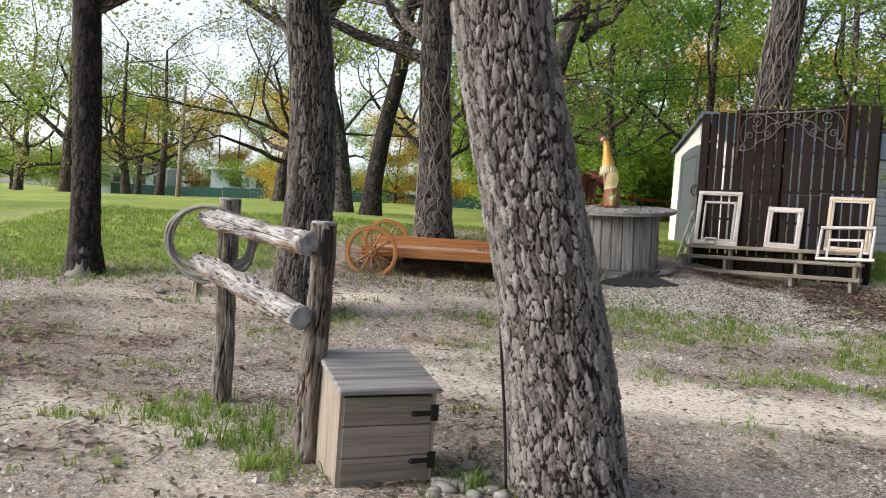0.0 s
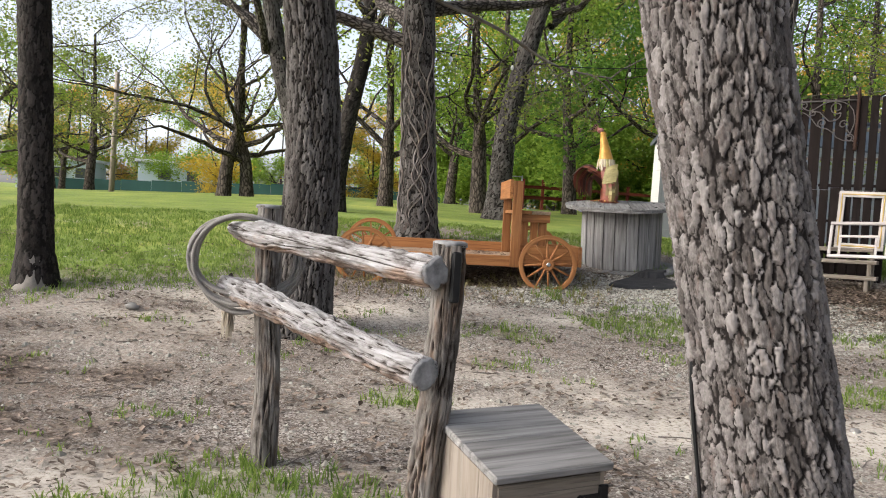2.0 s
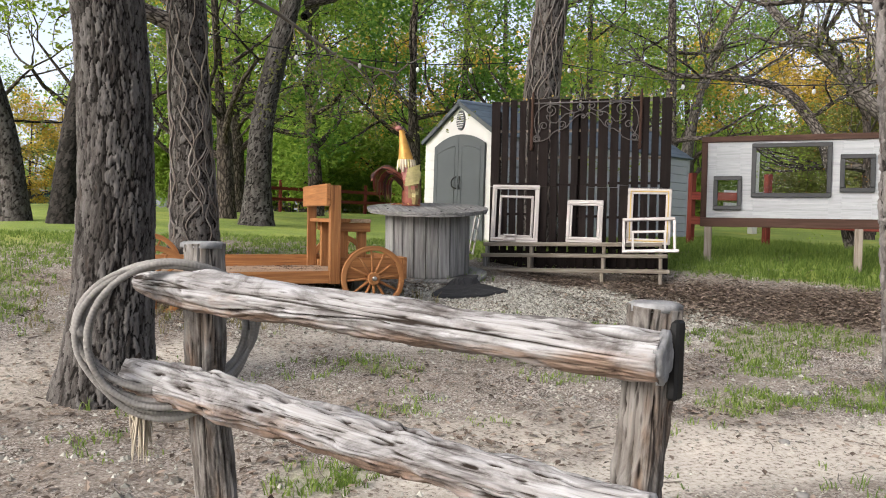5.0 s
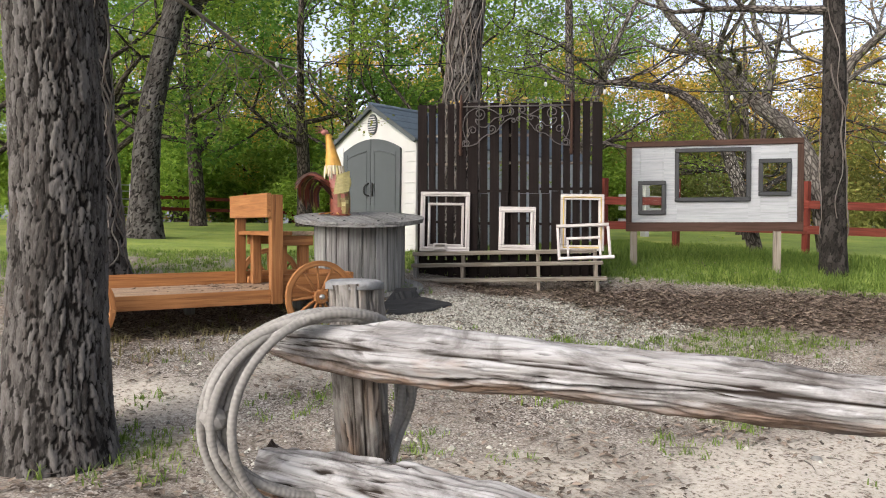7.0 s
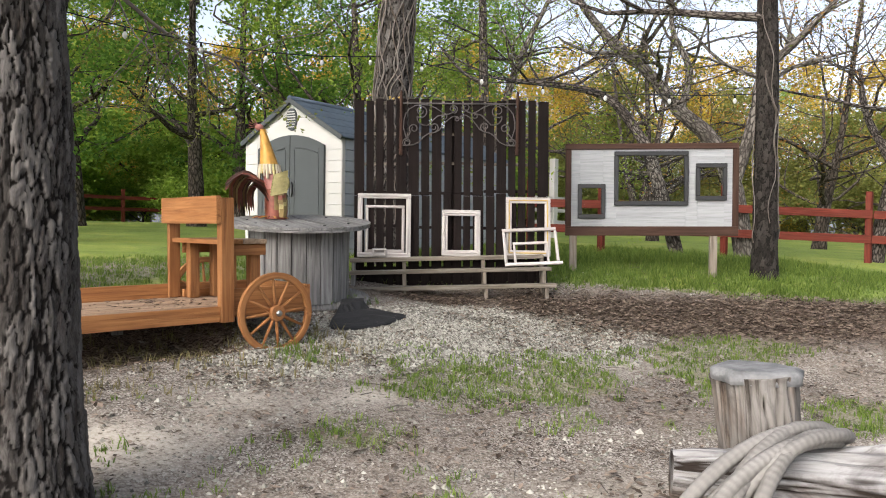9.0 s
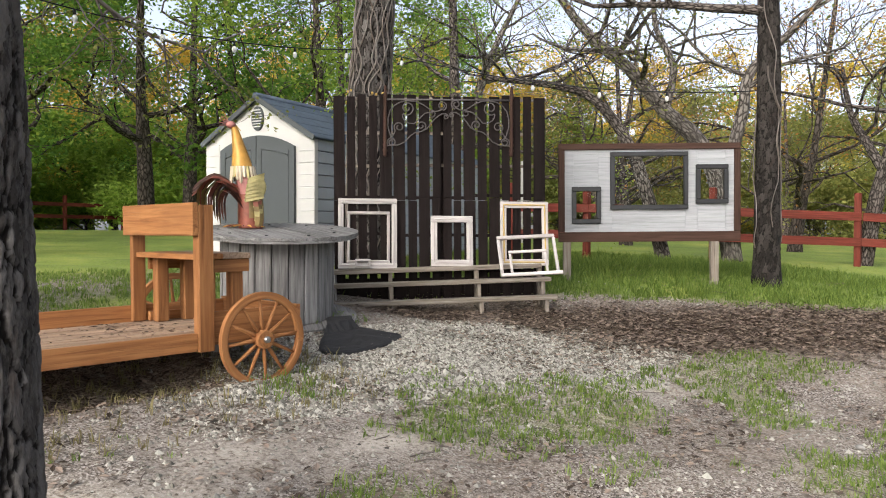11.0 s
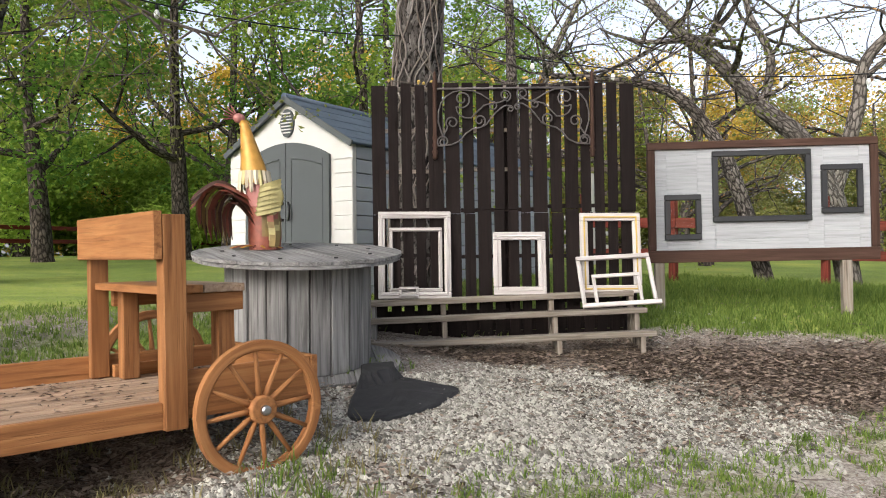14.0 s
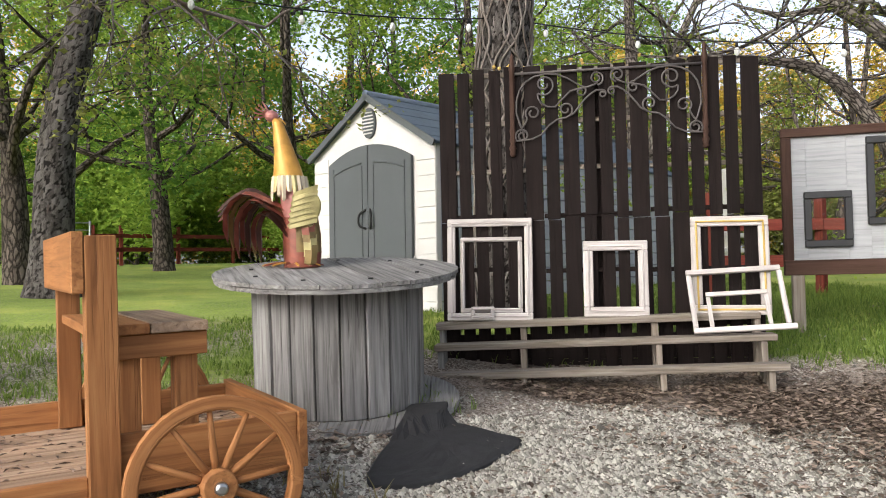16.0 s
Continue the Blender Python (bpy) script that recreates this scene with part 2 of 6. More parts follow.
GREY_WOOD = wood("weathered_grey_wood", (0.10, 0.095, 0.09), (0.27, 0.26, 0.25), (0.42, 0.41, 0.40), 0.85, (0.2, 0.2, 0.21), 0.4)
RAIL_WOOD = log_wood("bleached_cedar_log", (0.022, 0.016, 0.013), (0.155, 0.14, 0.133), (0.33, 0.325, 0.33), (0.18, 0.11, 0.07), 0.8)
POST_WOOD = log_wood("weathered_cedar_post", (0.02, 0.015, 0.012), (0.095, 0.08, 0.068), (0.215, 0.20, 0.187), (0.17, 0.10, 0.058), 0.7)
BOX_WOOD = wood("grey_brown_board", (0.13, 0.11, 0.09), (0.24, 0.205, 0.17), (0.33, 0.29, 0.25), 0.85, (0.17, 0.15, 0.13), 0.4)
PLY_WOOD = wood("pale_ply", (0.19, 0.16, 0.13), (0.29, 0.25, 0.21), (0.36, 0.32, 0.275), 0.85, (0.2, 0.15, 0.11), 0.35, 0.3)
CEDAR = wood("stained_cedar", (0.22, 0.088, 0.032), (0.39, 0.168, 0.063), (0.51, 0.245, 0.10), 0.6, (0.26, 0.115, 0.047), 0.45, 0.3)
DECK_WOOD = wood("worn_cedar_deck", (0.24, 0.145, 0.095), (0.46, 0.31, 0.21), (0.62, 0.46, 0.34), 0.75, (0.26, 0.2, 0.15), 0.5, 0.5)
BROWN_PAINT = wood("dark_brown_painted_board", (0.006, 0.0034, 0.003), (0.0105, 0.006, 0.0052), (0.018, 0.0108, 0.0098), 0.8, (0.05, 0.038, 0.034), 0.12, 0.4)
FRAME_BROWN = wood("brown_painted_trim", (0.04, 0.02, 0.014), (0.07, 0.036, 0.026), (0.10, 0.055, 0.04), 0.7, (0.05, 0.03, 0.02), 0.3, 0.2)
STEP_WOOD = wood("silvered_step_board", (0.14, 0.115, 0.09), (0.29, 0.25, 0.21), (0.42, 0.38, 0.33), 0.85, (0.22, 0.17, 0.12), 0.4)
WHITE_WOOD = wood("distressed_white_paint", (0.50, 0.45, 0.42), (0.66, 0.61, 0.59), (0.76, 0.72, 0.70), 0.7, (0.40, 0.33, 0.28), 0.25, 0.4)
YELLOW_WOOD = plain("mustard_paint", (0.62, 0.42, 0.10), 0.7)
WHITE_PANEL = wood("white_washed_panel", (0.38, 0.39, 0.405), (0.49, 0.50, 0.515), (0.56, 0.57, 0.585), 0.7, (0.36, 0.37, 0.375), 0.3, 0.25)
BLACK_FRAME = plain("black_frame_paint", (0.012, 0.012, 0.014), 0.45)
IRON = plain("dark_wrought_iron", (0.12, 0.105, 0.10), 0.5, 0.3, 0.3, 20)
BLACK_IRON = plain("black_hinge_iron", (0.012, 0.012, 0.013), 0.5, 0.5)
STEEL = plain("galvanised_steel", (0.55, 0.55, 0.55), 0.35, 1.0)
SHED_WHITE = plain("off_white_resin", (0.62, 0.61, 0.59), 0.6, 0, 0.05, 2.0, 0.05)
SHED_GREY = plain("grey_resin_door", (0.07, 0.08, 0.086), 0.7, 0, 0.06, 2.0, 0.05)
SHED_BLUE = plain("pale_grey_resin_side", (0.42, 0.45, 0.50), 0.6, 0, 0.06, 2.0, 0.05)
ROOF_GREY = plain("blue_grey_shingle", (0.075, 0.105, 0.145), 0.8, 0, 0.2, 5.0, 0.2)
RED_FENCE = wood("red_stained_rail", (0.10, 0.019, 0.013), (0.19, 0.037, 0.026), (0.27, 0.062, 0.043), 0.8, (0.2, 0.08, 0.05), 0.3, 0.2)
def rope_material():
    m, nt, p = material("grey_stiff_rope", 0.9)
    v = coords(nt, "g", (1, 9, 9))
    w = nt.nodes.new("ShaderNodeTexWave")
    w.inputs["Scale"].default_value = 30.0
    w.inputs["Distortion"].default_value = 0.6
    nt.links.new(v, w.inputs["Vector"])
    dirt = noise_tex(nt, coords(nt, "g", (12, 60, 60)), 1.0, 4)
    col = mixed(nt, w.outputs["Fac"], (0.16, 0.15, 0.14), (0.21, 0.195, 0.18))
    col = mixed(nt, 0.6, col, ramp(nt, dirt, [(0.35, (0.13, 0.12, 0.11)), (0.65, (0.26, 0.245, 0.23))]))
    nt.links.new(col, p.inputs["Base Color"])
    bumped(nt, p, w.outputs["Fac"], 0.3, 0.003)
    return m


ROPE = rope_material()
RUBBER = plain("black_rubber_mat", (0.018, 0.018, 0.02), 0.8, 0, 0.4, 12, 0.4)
OAK_PLATE = plate_bark("oak_bark_plates", (0.018, 0.015, 0.014), (0.105, 0.093, 0.088), (0.225, 0.208, 0.202))
MID_PLATE = plate_bark("furrowed_bark_plates", (0.010, 0.008, 0.007), (0.052, 0.046, 0.042), (0.12, 0.111, 0.105))
DARK_PLATE = plate_bark("dark_bark_plates", (0.008, 0.007, 0.006), (0.022, 0.0185, 0.0165), (0.048, 0.042, 0.038))
OAK_BARK = bark("oak_bark", (0.022, 0.018, 0.016), (0.12, 0.10, 0.09), (0.27, 0.25, 0.235))
DARK_BARK = bark("dark_oak_bark", (0.02, 0.016, 0.014), (0.075, 0.062, 0.055), (0.16, 0.14, 0.125), 1.0)
FAR_BARK = bark("far_bark", (0.02, 0.016, 0.013), (0.06, 0.048, 0.04), (0.12, 0.10, 0.085), 0.6)
VINE_BARK = wood("dead_vine_stem", (0.06, 0.045, 0.035), (0.13, 0.10, 0.08), (0.22, 0.18, 0.15), 0.9)
LEAF_GREEN = leafy("oak_leaf_green", (0.12, 0.20, 0.026), (0.28, 0.38, 0.06), 0.58)
LEAF_DEEP = leafy("deep_green_leaf", (0.08, 0.165, 0.03), (0.19, 0.32, 0.055), 0.58)
# lighter greens that put sunlight into the bush leaf colour
LEAF_BUSH = leafy("sunlit_bush_leaf", (0.15, 0.25, 0.035), (0.32, 0.44, 0.075), 0.6)
LEAF_SPRING = leafy("spring_leaf", (0.13, 0.15, 0.035), (0.24, 0.25, 0.07), 0.5)
# gold of the low sun, painted into the leaf colour
LEAF_SUN_GOLD = leafy("sun_gold_leaf", (0.38, 0.25, 0.03), (0.56, 0.42, 0.065), 0.5)
LEAF_RUST = leafy("rusty_bud_leaf", (0.22, 0.11, 0.03), (0.36, 0.20, 0.06))
BLADE = leafy("grass_blade", (0.085, 0.145, 0.028), (0.23, 0.31, 0.07), 0.5)
DRY_BLADE = leafy("dry_grass_blade", (0.15, 0.13, 0.06), (0.26, 0.22, 0.11))
LITTER = leafy("fallen_leaf", (0.03, 0.02, 0.014), (0.32, 0.245, 0.20), 0.1)
STONE = leafy("pale_gravel", (0.085, 0.074, 0.065), (0.48, 0.445, 0.405), 0.0)

# ---- ground ----
PROFILE_Y = np.array([-400, -10, 2, 4.5, 6, 7.5, 9, 10.5, 12.3, 14, 18, 23, 32, 60, 400])
PROFILE_Z = np.array([-0.3, -0.1, -0.02, 0.0, 0.0, 0.1, 0.32, 0.50, 0.80, 0.98, 1.12, 1.32, 1.55, 1.6, 1.6])
FINE_Y = np.linspace(-40, 100, 2801)
FINE_Z = np.convolve(np.pad(np.interp(FINE_Y, PROFILE_Y, PROFILE_Z), 20, mode="edge"), np.ones(41) / 41, "valid")


def ground_z(x, y):
    x = np.asarray(x)
    s = y + 0.85 * np.clip(x - 4.2, 0, 4.8) + 0.3 * np.maximum(0, x - 9)
    left = np.clip((-x - 2.0) / 20, 0, 1)
    # dip below the wagon, shaped in to deepen the shade there
    hollow = 0.13 * np.clip((x + 1.3) / 0.5, 0, 1) * np.clip((1.1 - x) / 0.35, 0, 1) * np.clip((y - 9.75) / 0.35, 0, 1) * np.clip((11.1 - y) / 0.3, 0, 1)
    return np.interp(s, FINE_Y, FINE_Z) * (1 - 0.5 * left) - hollow


# thin green patches in the yard: middle, half widths, strength
WEEDY = ((1.6, 7.3, 0.7, 0.3, 0.6), (3.3, 6.9, 0.7, 0.35, 0.8), (0.35, 7.8, 0.5, 0.3, 0.55), (1.15, 8.6, 0.4, 0.25, 0.6), (-0.9, 5.0, 0.5, 0.35, 0.5), (-0.6, 5.9, 0.35, 0.25, 0.5), (-1.1, 4.35, 0.5, 0.35, 0.6), (-1.05, 7.4, 0.45, 0.35, 0.8), (2.3, 6.25, 0.8, 0.3, 0.7), (4.6, 6.2, 1.3, 0.4, 0.6))
# bare pale sand: middle, half widths, strength
SANDY = ((-2.5, 8.1, 0.9, 0.7, 0.9), (-1.9, 4.0, 0.9, 0.5, 0.8), (-1.6, 2.4, 1.8, 0.9, 0.8), (-0.8, 8.4, 0.9, 0.35, 1.0), (0.6, 8.9, 0.7, 0.3, 0.8), (0.85, 5.8, 0.9, 0.45, 0.9), (-0.9, 6.1, 0.7, 0.4, 0.8), (0.6, 6.6, 0.8, 0.3, 0.6), (1.95, 5.5, 1.2, 0.4, 1.1), (1.1, 8.45, 0.4, 0.2, 0.6), (3.8, 5.2, 1.6, 0.45, 0.9), (3.7, 8.1, 0.5, 0.25, 0.5))


def zones(x, y):
    """How much grass, gravel and leaf litter lies at a place; under the wagon litter also paints in shade."""
    x, y = np.asarray(x, float), np.asarray(y, float)
    n1 = np.array([noise.fractal(Vector((a * 0.35, b * 0.35, 3.1)), 1.0, 2.0, 3) for a, b in zip(x, y)])
    n2 = np.array([noise.fractal(Vector((a * 1.1, b * 1.1, 8.2)), 1.0, 2.0, 3) for a, b in zip(x, y)])
    far = np.clip((y + 0.08 * x - 11.3 + 1.2 * n1) / 1.6, 0, 1) * (x < 3.2)
    leftm = np.clip((y - 8.6 + 1.4 * n1) / 1.2, 0, 1) * np.clip((-1.6 - x) / 1.0, 0, 1)
    right = np.clip((0.72 * (x - 5.8) + 0.70 * (y - 10.0) + 0.1 + 0.3 * n1) / 0.5, 0, 1)
    off = y - (9.15 - 0.33 * x)
    patch = 1.1 * np.exp(-((off / 0.55) ** 2)) * np.clip((x - 1.0) / 0.6, 0, 1) * np.clip((6.0 - x) / 0.8, 0, 1)
    for cx, cy, rx, ry, amount in WEEDY:
        patch = patch + amount * np.exp(-(((x - cx) / rx) ** 2 + ((y - cy) / ry) ** 2))
    patch = np.clip(patch * (0.85 + 2.4 * n2) - 0.10, 0, 0.55)
    path = np.exp(-(((x - 0.6) / 2.6) ** 2 + ((y - 13.2 - 0.15 * x) / 0.75) ** 2)) * np.clip(0.95 + n2, 0, 1)
    grass = np.clip(np.maximum(np.maximum(far, leftm) * np.clip(1.1 + 0.5 * n2, 0, 1), np.maximum(right, patch)), 0, 1) * (1 - 0.85 * path)
    grass = np.where((y > 17) | (x < -14) | (x > 14), 1.0, grass)
    gravel = np.clip(np.maximum(np.exp(-(((x - 2.8) / 2.0) ** 2 + ((y - 9.7) / 0.95) ** 2)), np.exp(-(((x - 4.0) / 1.2) ** 2 + ((y - 9.1) / 0.9) ** 2))) * 1.7 - 0.1 + 0.25 * n2, 0, 1) * (1 - grass)
    litter = np.clip(np.exp(-(((0.70 * (x - 5.3) + 0.72 * (y - 9.2)) / 0.95) ** 2)) * np.clip((x - 4.2) / 1.1 + 0.9 * n2, 0, 1) * 1.4 + 0.3 * n1 * (x > 4), 0, 1) * (1 - grass)
    litter = np.maximum(litter, np.exp(-(((x + 2.9) / 1.3) ** 2 + ((y - 5.9) / 1.7) ** 2)) * np.clip(0.55 + 1.3 * n2, 0, 1))
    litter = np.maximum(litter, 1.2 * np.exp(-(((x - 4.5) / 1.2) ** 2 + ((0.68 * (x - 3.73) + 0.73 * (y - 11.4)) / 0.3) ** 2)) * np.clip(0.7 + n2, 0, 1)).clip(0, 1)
    # dark soil and chips under the wagon, also painting in its shade
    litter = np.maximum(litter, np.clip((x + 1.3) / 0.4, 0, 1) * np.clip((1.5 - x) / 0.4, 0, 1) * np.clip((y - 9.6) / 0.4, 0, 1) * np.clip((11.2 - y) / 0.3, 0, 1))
    return grass, gravel, litter


def sand(x, y):
    """Bare pale sand in front of the rail and along the track."""
    n = np.array([noise.fractal(Vector((a * 0.8, b * 1.6, 4.4)), 1.0, 2.0, 4) for a, b in zip(x, y)])
    s = np.zeros_like(n)
    for cx, cy, rx, ry, amount in SANDY:
        s = s + amount * np.exp(-(((x - cx) / rx) ** 2 + ((y - cy) / ry) ** 2))
    return np.clip(s * (1.0 + 1.8 * n), 0, 1)


def build_ground():
    def axis(lo, hi, step, reach):
        mid = np.arange(lo, hi + step / 2, step)
        out, d = [], step
        s = 0.0
        while s < reach:
            d *= 1.16
            s += d
            out.append(s)
        out = np.array(out)
        return np.concatenate([lo - out[::-1], mid, hi + out])
    xs, ys = axis(-7, 9.5, 0.09, 3000), axis(-1, 13.5, 0.09, 3000)
    X, Y = np.meshgrid(xs, ys)
    X, Y = X.ravel(), Y.ravel()
    Z = ground_z(X, Y)
    near = (abs(X - 1) < 12) & (abs(Y - 6) < 12)
    bumps = np.zeros_like(Z)
    bumps[near] = [0.03 * noise.fractal(Vector((a * 0.9, b * 0.9, 0)), 1.0, 2.0, 4) + 0.012 * noise.noise(Vector((a * 6, b * 6, 5))) for a, b in zip(X[near], Y[near])]
    nx, ny = len(xs), len(ys)
    idx = np.arange(nx * ny).reshape(ny, nx)
    faces = np.stack([idx[:-1, :-1], idx[:-1, 1:], idx[1:, 1:], idx[1:, :-1]], -1).reshape(-1, 4)
    data = bpy.data.meshes.new("ground")
    data.from_pydata(np.stack([X, Y, Z + bumps], -1).tolist(), [], faces.tolist())
    data.polygons.foreach_set("use_smooth", [True] * len(data.polygons))
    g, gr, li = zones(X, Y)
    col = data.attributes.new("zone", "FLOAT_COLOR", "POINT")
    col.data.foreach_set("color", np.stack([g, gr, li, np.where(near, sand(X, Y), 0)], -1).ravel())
    m, nt, p = material("mixed_ground", 0.95)
    p.inputs["Specular IOR Level"].default_value = 0.1
    v = coords(nt)
    zone = nt.nodes.new("ShaderNodeAttribute")
    zone.attribute_name = "zone"
    sep = nt.nodes.new("ShaderNodeSeparateColor")
    nt.links.new(zone.outputs["Color"], sep.inputs[0])
    soft = noise_tex(nt, v, 1.6, 5, 0.6)
    fine = noise_tex(nt, v, 30, 5, 0.7)
    grit = voronoi(nt, v, 55, "F1")
    gt = nt.nodes.new("ShaderNodeRGBToBW")
    nt.links.new(grit.outputs["Color"], gt.inputs[0])
    soil = ramp(nt, soft, [(0.32, (0.122, 0.097, 0.079)), (0.5, (0.216, 0.180, 0.151)), (0.68, (0.310, 0.270, 0.230))])
    grit2 = voronoi(nt, v, 95, "F1")
    gt2 = nt.nodes.new("ShaderNodeRGBToBW")
    nt.links.new(grit2.outputs["Color"], gt2.inputs[0])
    soil = mixed(nt, 0.55, soil, ramp(nt, fine, [(0.40, (0.045, 0.032, 0.024)), (0.5, (0.216, 0.173, 0.137)), (0.59, (0.46, 0.41, 0.355))]))
    speck = ramp(nt, gt2.outputs[0], [(0.3, (0.043, 0.031, 0.024)), (0.45, (0.158, 0.130, 0.108)), (0.72, (0.32, 0.285, 0.25)), (0.8, (0.46, 0.425, 0.39))])
    sandy = ramp(nt, noise_tex(nt, v, 0.9, 4, 0.65), [(0.42, (1, 1, 1)), (0.62, (0.15, 0.15, 0.15))])
    soil = mixed(nt, sandy, soil, speck)
    pebble = ramp(nt, gt.outputs[0], [(0.25, (0.079, 0.061, 0.050)), (0.5, (0.216, 0.191, 0.169)), (0.75, (0.418, 0.389, 0.353))])
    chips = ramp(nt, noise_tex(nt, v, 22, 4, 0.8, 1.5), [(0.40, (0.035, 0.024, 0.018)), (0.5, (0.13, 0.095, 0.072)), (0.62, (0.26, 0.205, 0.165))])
    turf = ramp(nt, noise_tex(nt, v, 0.5, 6, 0.7), [(0.36, (0.10, 0.17, 0.032)), (0.5, (0.21, 0.29, 0.052)), (0.64, (0.42, 0.43, 0.09))])
    turf = mixed(nt, 0.55, turf, ramp(nt, noise_tex(nt, v, 26, 4, 0.8), [(0.3, (0.06, 0.09, 0.02)), (0.7, (0.27, 0.32, 0.085))]))
    col = mixed(nt, 0.2, soil, pebble)
    bare = ramp(nt, fine, [(0.38, (0.15, 0.12, 0.095)), (0.46, (0.43, 0.385, 0.33)), (0.7, (0.56, 0.51, 0.45))])
    col = mixed(nt, zone.outputs["Alpha"], col, bare)
    col = mixed(nt, sep.outputs[1], col, pebble)
    # chip colour also carries the shade painted under the wagon
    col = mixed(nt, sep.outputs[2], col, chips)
    edge = nt.nodes.new("ShaderNodeMath")
    edge.operation = "MULTIPLY_ADD"
    nt.links.new(fine, edge.inputs[0])
    edge.inputs[1].default_value = 2.6
    edge.inputs[2].default_value = -1.3
    add = nt.nodes.new("ShaderNodeMath")
    add.operation = "ADD"
    add.use_clamp = True
    nt.links.new(sep.outputs[0], add.inputs[0])
    nt.links.new(edge.outputs[0], add.inputs[1])
    gm = nt.nodes.new("ShaderNodeMath")
    gm.operation = "MULTIPLY"
    gm.use_clamp = True
    nt.links.new(add.outputs[0], gm.inputs[0])
    nt.links.new(ramp(nt, sep.outputs[0], [(0.2, (0, 0, 0)), (0.65, (0.4, 0.4, 0.4)), (0.9, (1, 1, 1))]), gm.inputs[1])
    col = mixed(nt, gm.outputs[0], col, turf)
    nt.links.new(col, p.inputs["Base Color"])
    bumped(nt, p, mixed(nt, 0.5, fine, gt.outputs[0]), 0.6, 0.02)
    data.materials.append(m)
    return tagged(new("ground", data), "pale dirt and gravel yard running into green meadow", "ground", kind="structure")


build_ground()

# ---- pallet wall, steps and what leans there ----
WALL = pose(3.846, 12.028, 0, 0, 0, math.degrees(-0.747))
WALL_TILT = 0.022


def wall_pose(a, b, z):
    """a along the wall, b out towards the yard, z up."""
    return WALL @ Matrix.Translation((a, -b, z + WALL_TILT * a))


def pallet_wall():
    top = tagged(new("pallet_wall"), "tall wall of dark brown painted pallet boards with gaps", "wall panel")
    top.matrix_basis = WALL @ Matrix(((1, 0, 0, 0), (0, 1, 0, 0), (WALL_TILT, 0, 1, 0), (0, 0, 0, 1)))
    rng = random.Random(4)
    widths = [0.13, 0.098, 0.10, 0.095, 0.14, 0.14, 0.105, 0.13, 0.098, 0.10, 0.092, 0.14, 0.112, 0.13, 0.098, 0.10, 0.098, 0.14]
    widths = [w * 0.955 for w in widths]
    gap = (2.46 - sum(widths)) / (len(widths) - 1)
    x = 0.0
    for i, w in enumerate(widths):
        hi = 3.045 + rng.uniform(-0.025, 0.012)
        seam = 1.83 + rng.choice((0, 0, 0.03))
        jog = rng.uniform(-0.006, 0.006)
        box_part("board", (x + jog, -0.02, seam + 0.004), (x + w + jog, 0.0, hi), BROWN_PAINT, top, bevel=0.003, wobble=0.002)
        jog = rng.uniform(-0.006, 0.006)
        box_part("board", (x + jog, -0.02, 0.58), (x + w + jog, 0.0, seam), BROWN_PAINT, top, bevel=0.003, wobble=0.002)
        x += w + gap
    for z in (1.0, 1.42, 1.86, 2.22, 2.60, 2.98):
        for a0, a1 in ((0.02, 0.80), (0.82, 1.62), (1.64, 2.44)):
            dz = rng.uniform(-0.015, 0.015)
            box_part("rail", (a0, 0.002, z + dz), (a1, 0.04, z + 0.035 + dz), STEP_WOOD if z > 2.0 else BROWN_PAINT, top, bevel=0.002)
    # two boards added to block light through the gaps below the steps
    for z in (0.60, 0.80):
        box_part("rail", (0.0, 0.002, z - 0.06), (2.46, 0.024, z + 0.135), BROWN_PAINT, top, bevel=0.003)
    for a in (0.03, 1.2, 2.36):
        box_part("post", (a, 0.042, 0.55), (a + 0.09, 0.13, 2.9), BROWN_PAINT, top)
    return top


pallet_wall()


def display_steps():
    top = tagged(new("display_steps"), "three weathered open wooden step shelves in front of the wall", "steps")
    top.matrix_basis = WALL @ Matrix(((1, 0, 0, 0), (0, 1, 0, 0), (0.066, 0, 1, 0), (0, 0, 0, 1)))
    for k, (b, z, a0, a1) in enumerate(((0.50, 0.705, -0.02, 2.50), (0.33, 0.895, -0.02, 2.47), (0.17, 1.045, -0.02, 2.40))):
        box_part("tread", (a0, -b, z - 0.05), (a1, -b + 0.155, z), STEP_WOOD, top, bevel=0.005, wobble=0.004)
    for a in (0.0, 0.63, 1.62, 2.36):
        for b, z0, z1 in ((0.145, 0.54, 1.0), (0.305, 0.50, 0.848), (0.475, 0.45, 0.658)):
            box_part("leg", (a, -b, z0), (a + 0.045, -b + 0.09, z1), STEP_WOOD if a > 0.5 else GREY_WOOD, top, bevel=0.003)
    return top


display_steps()


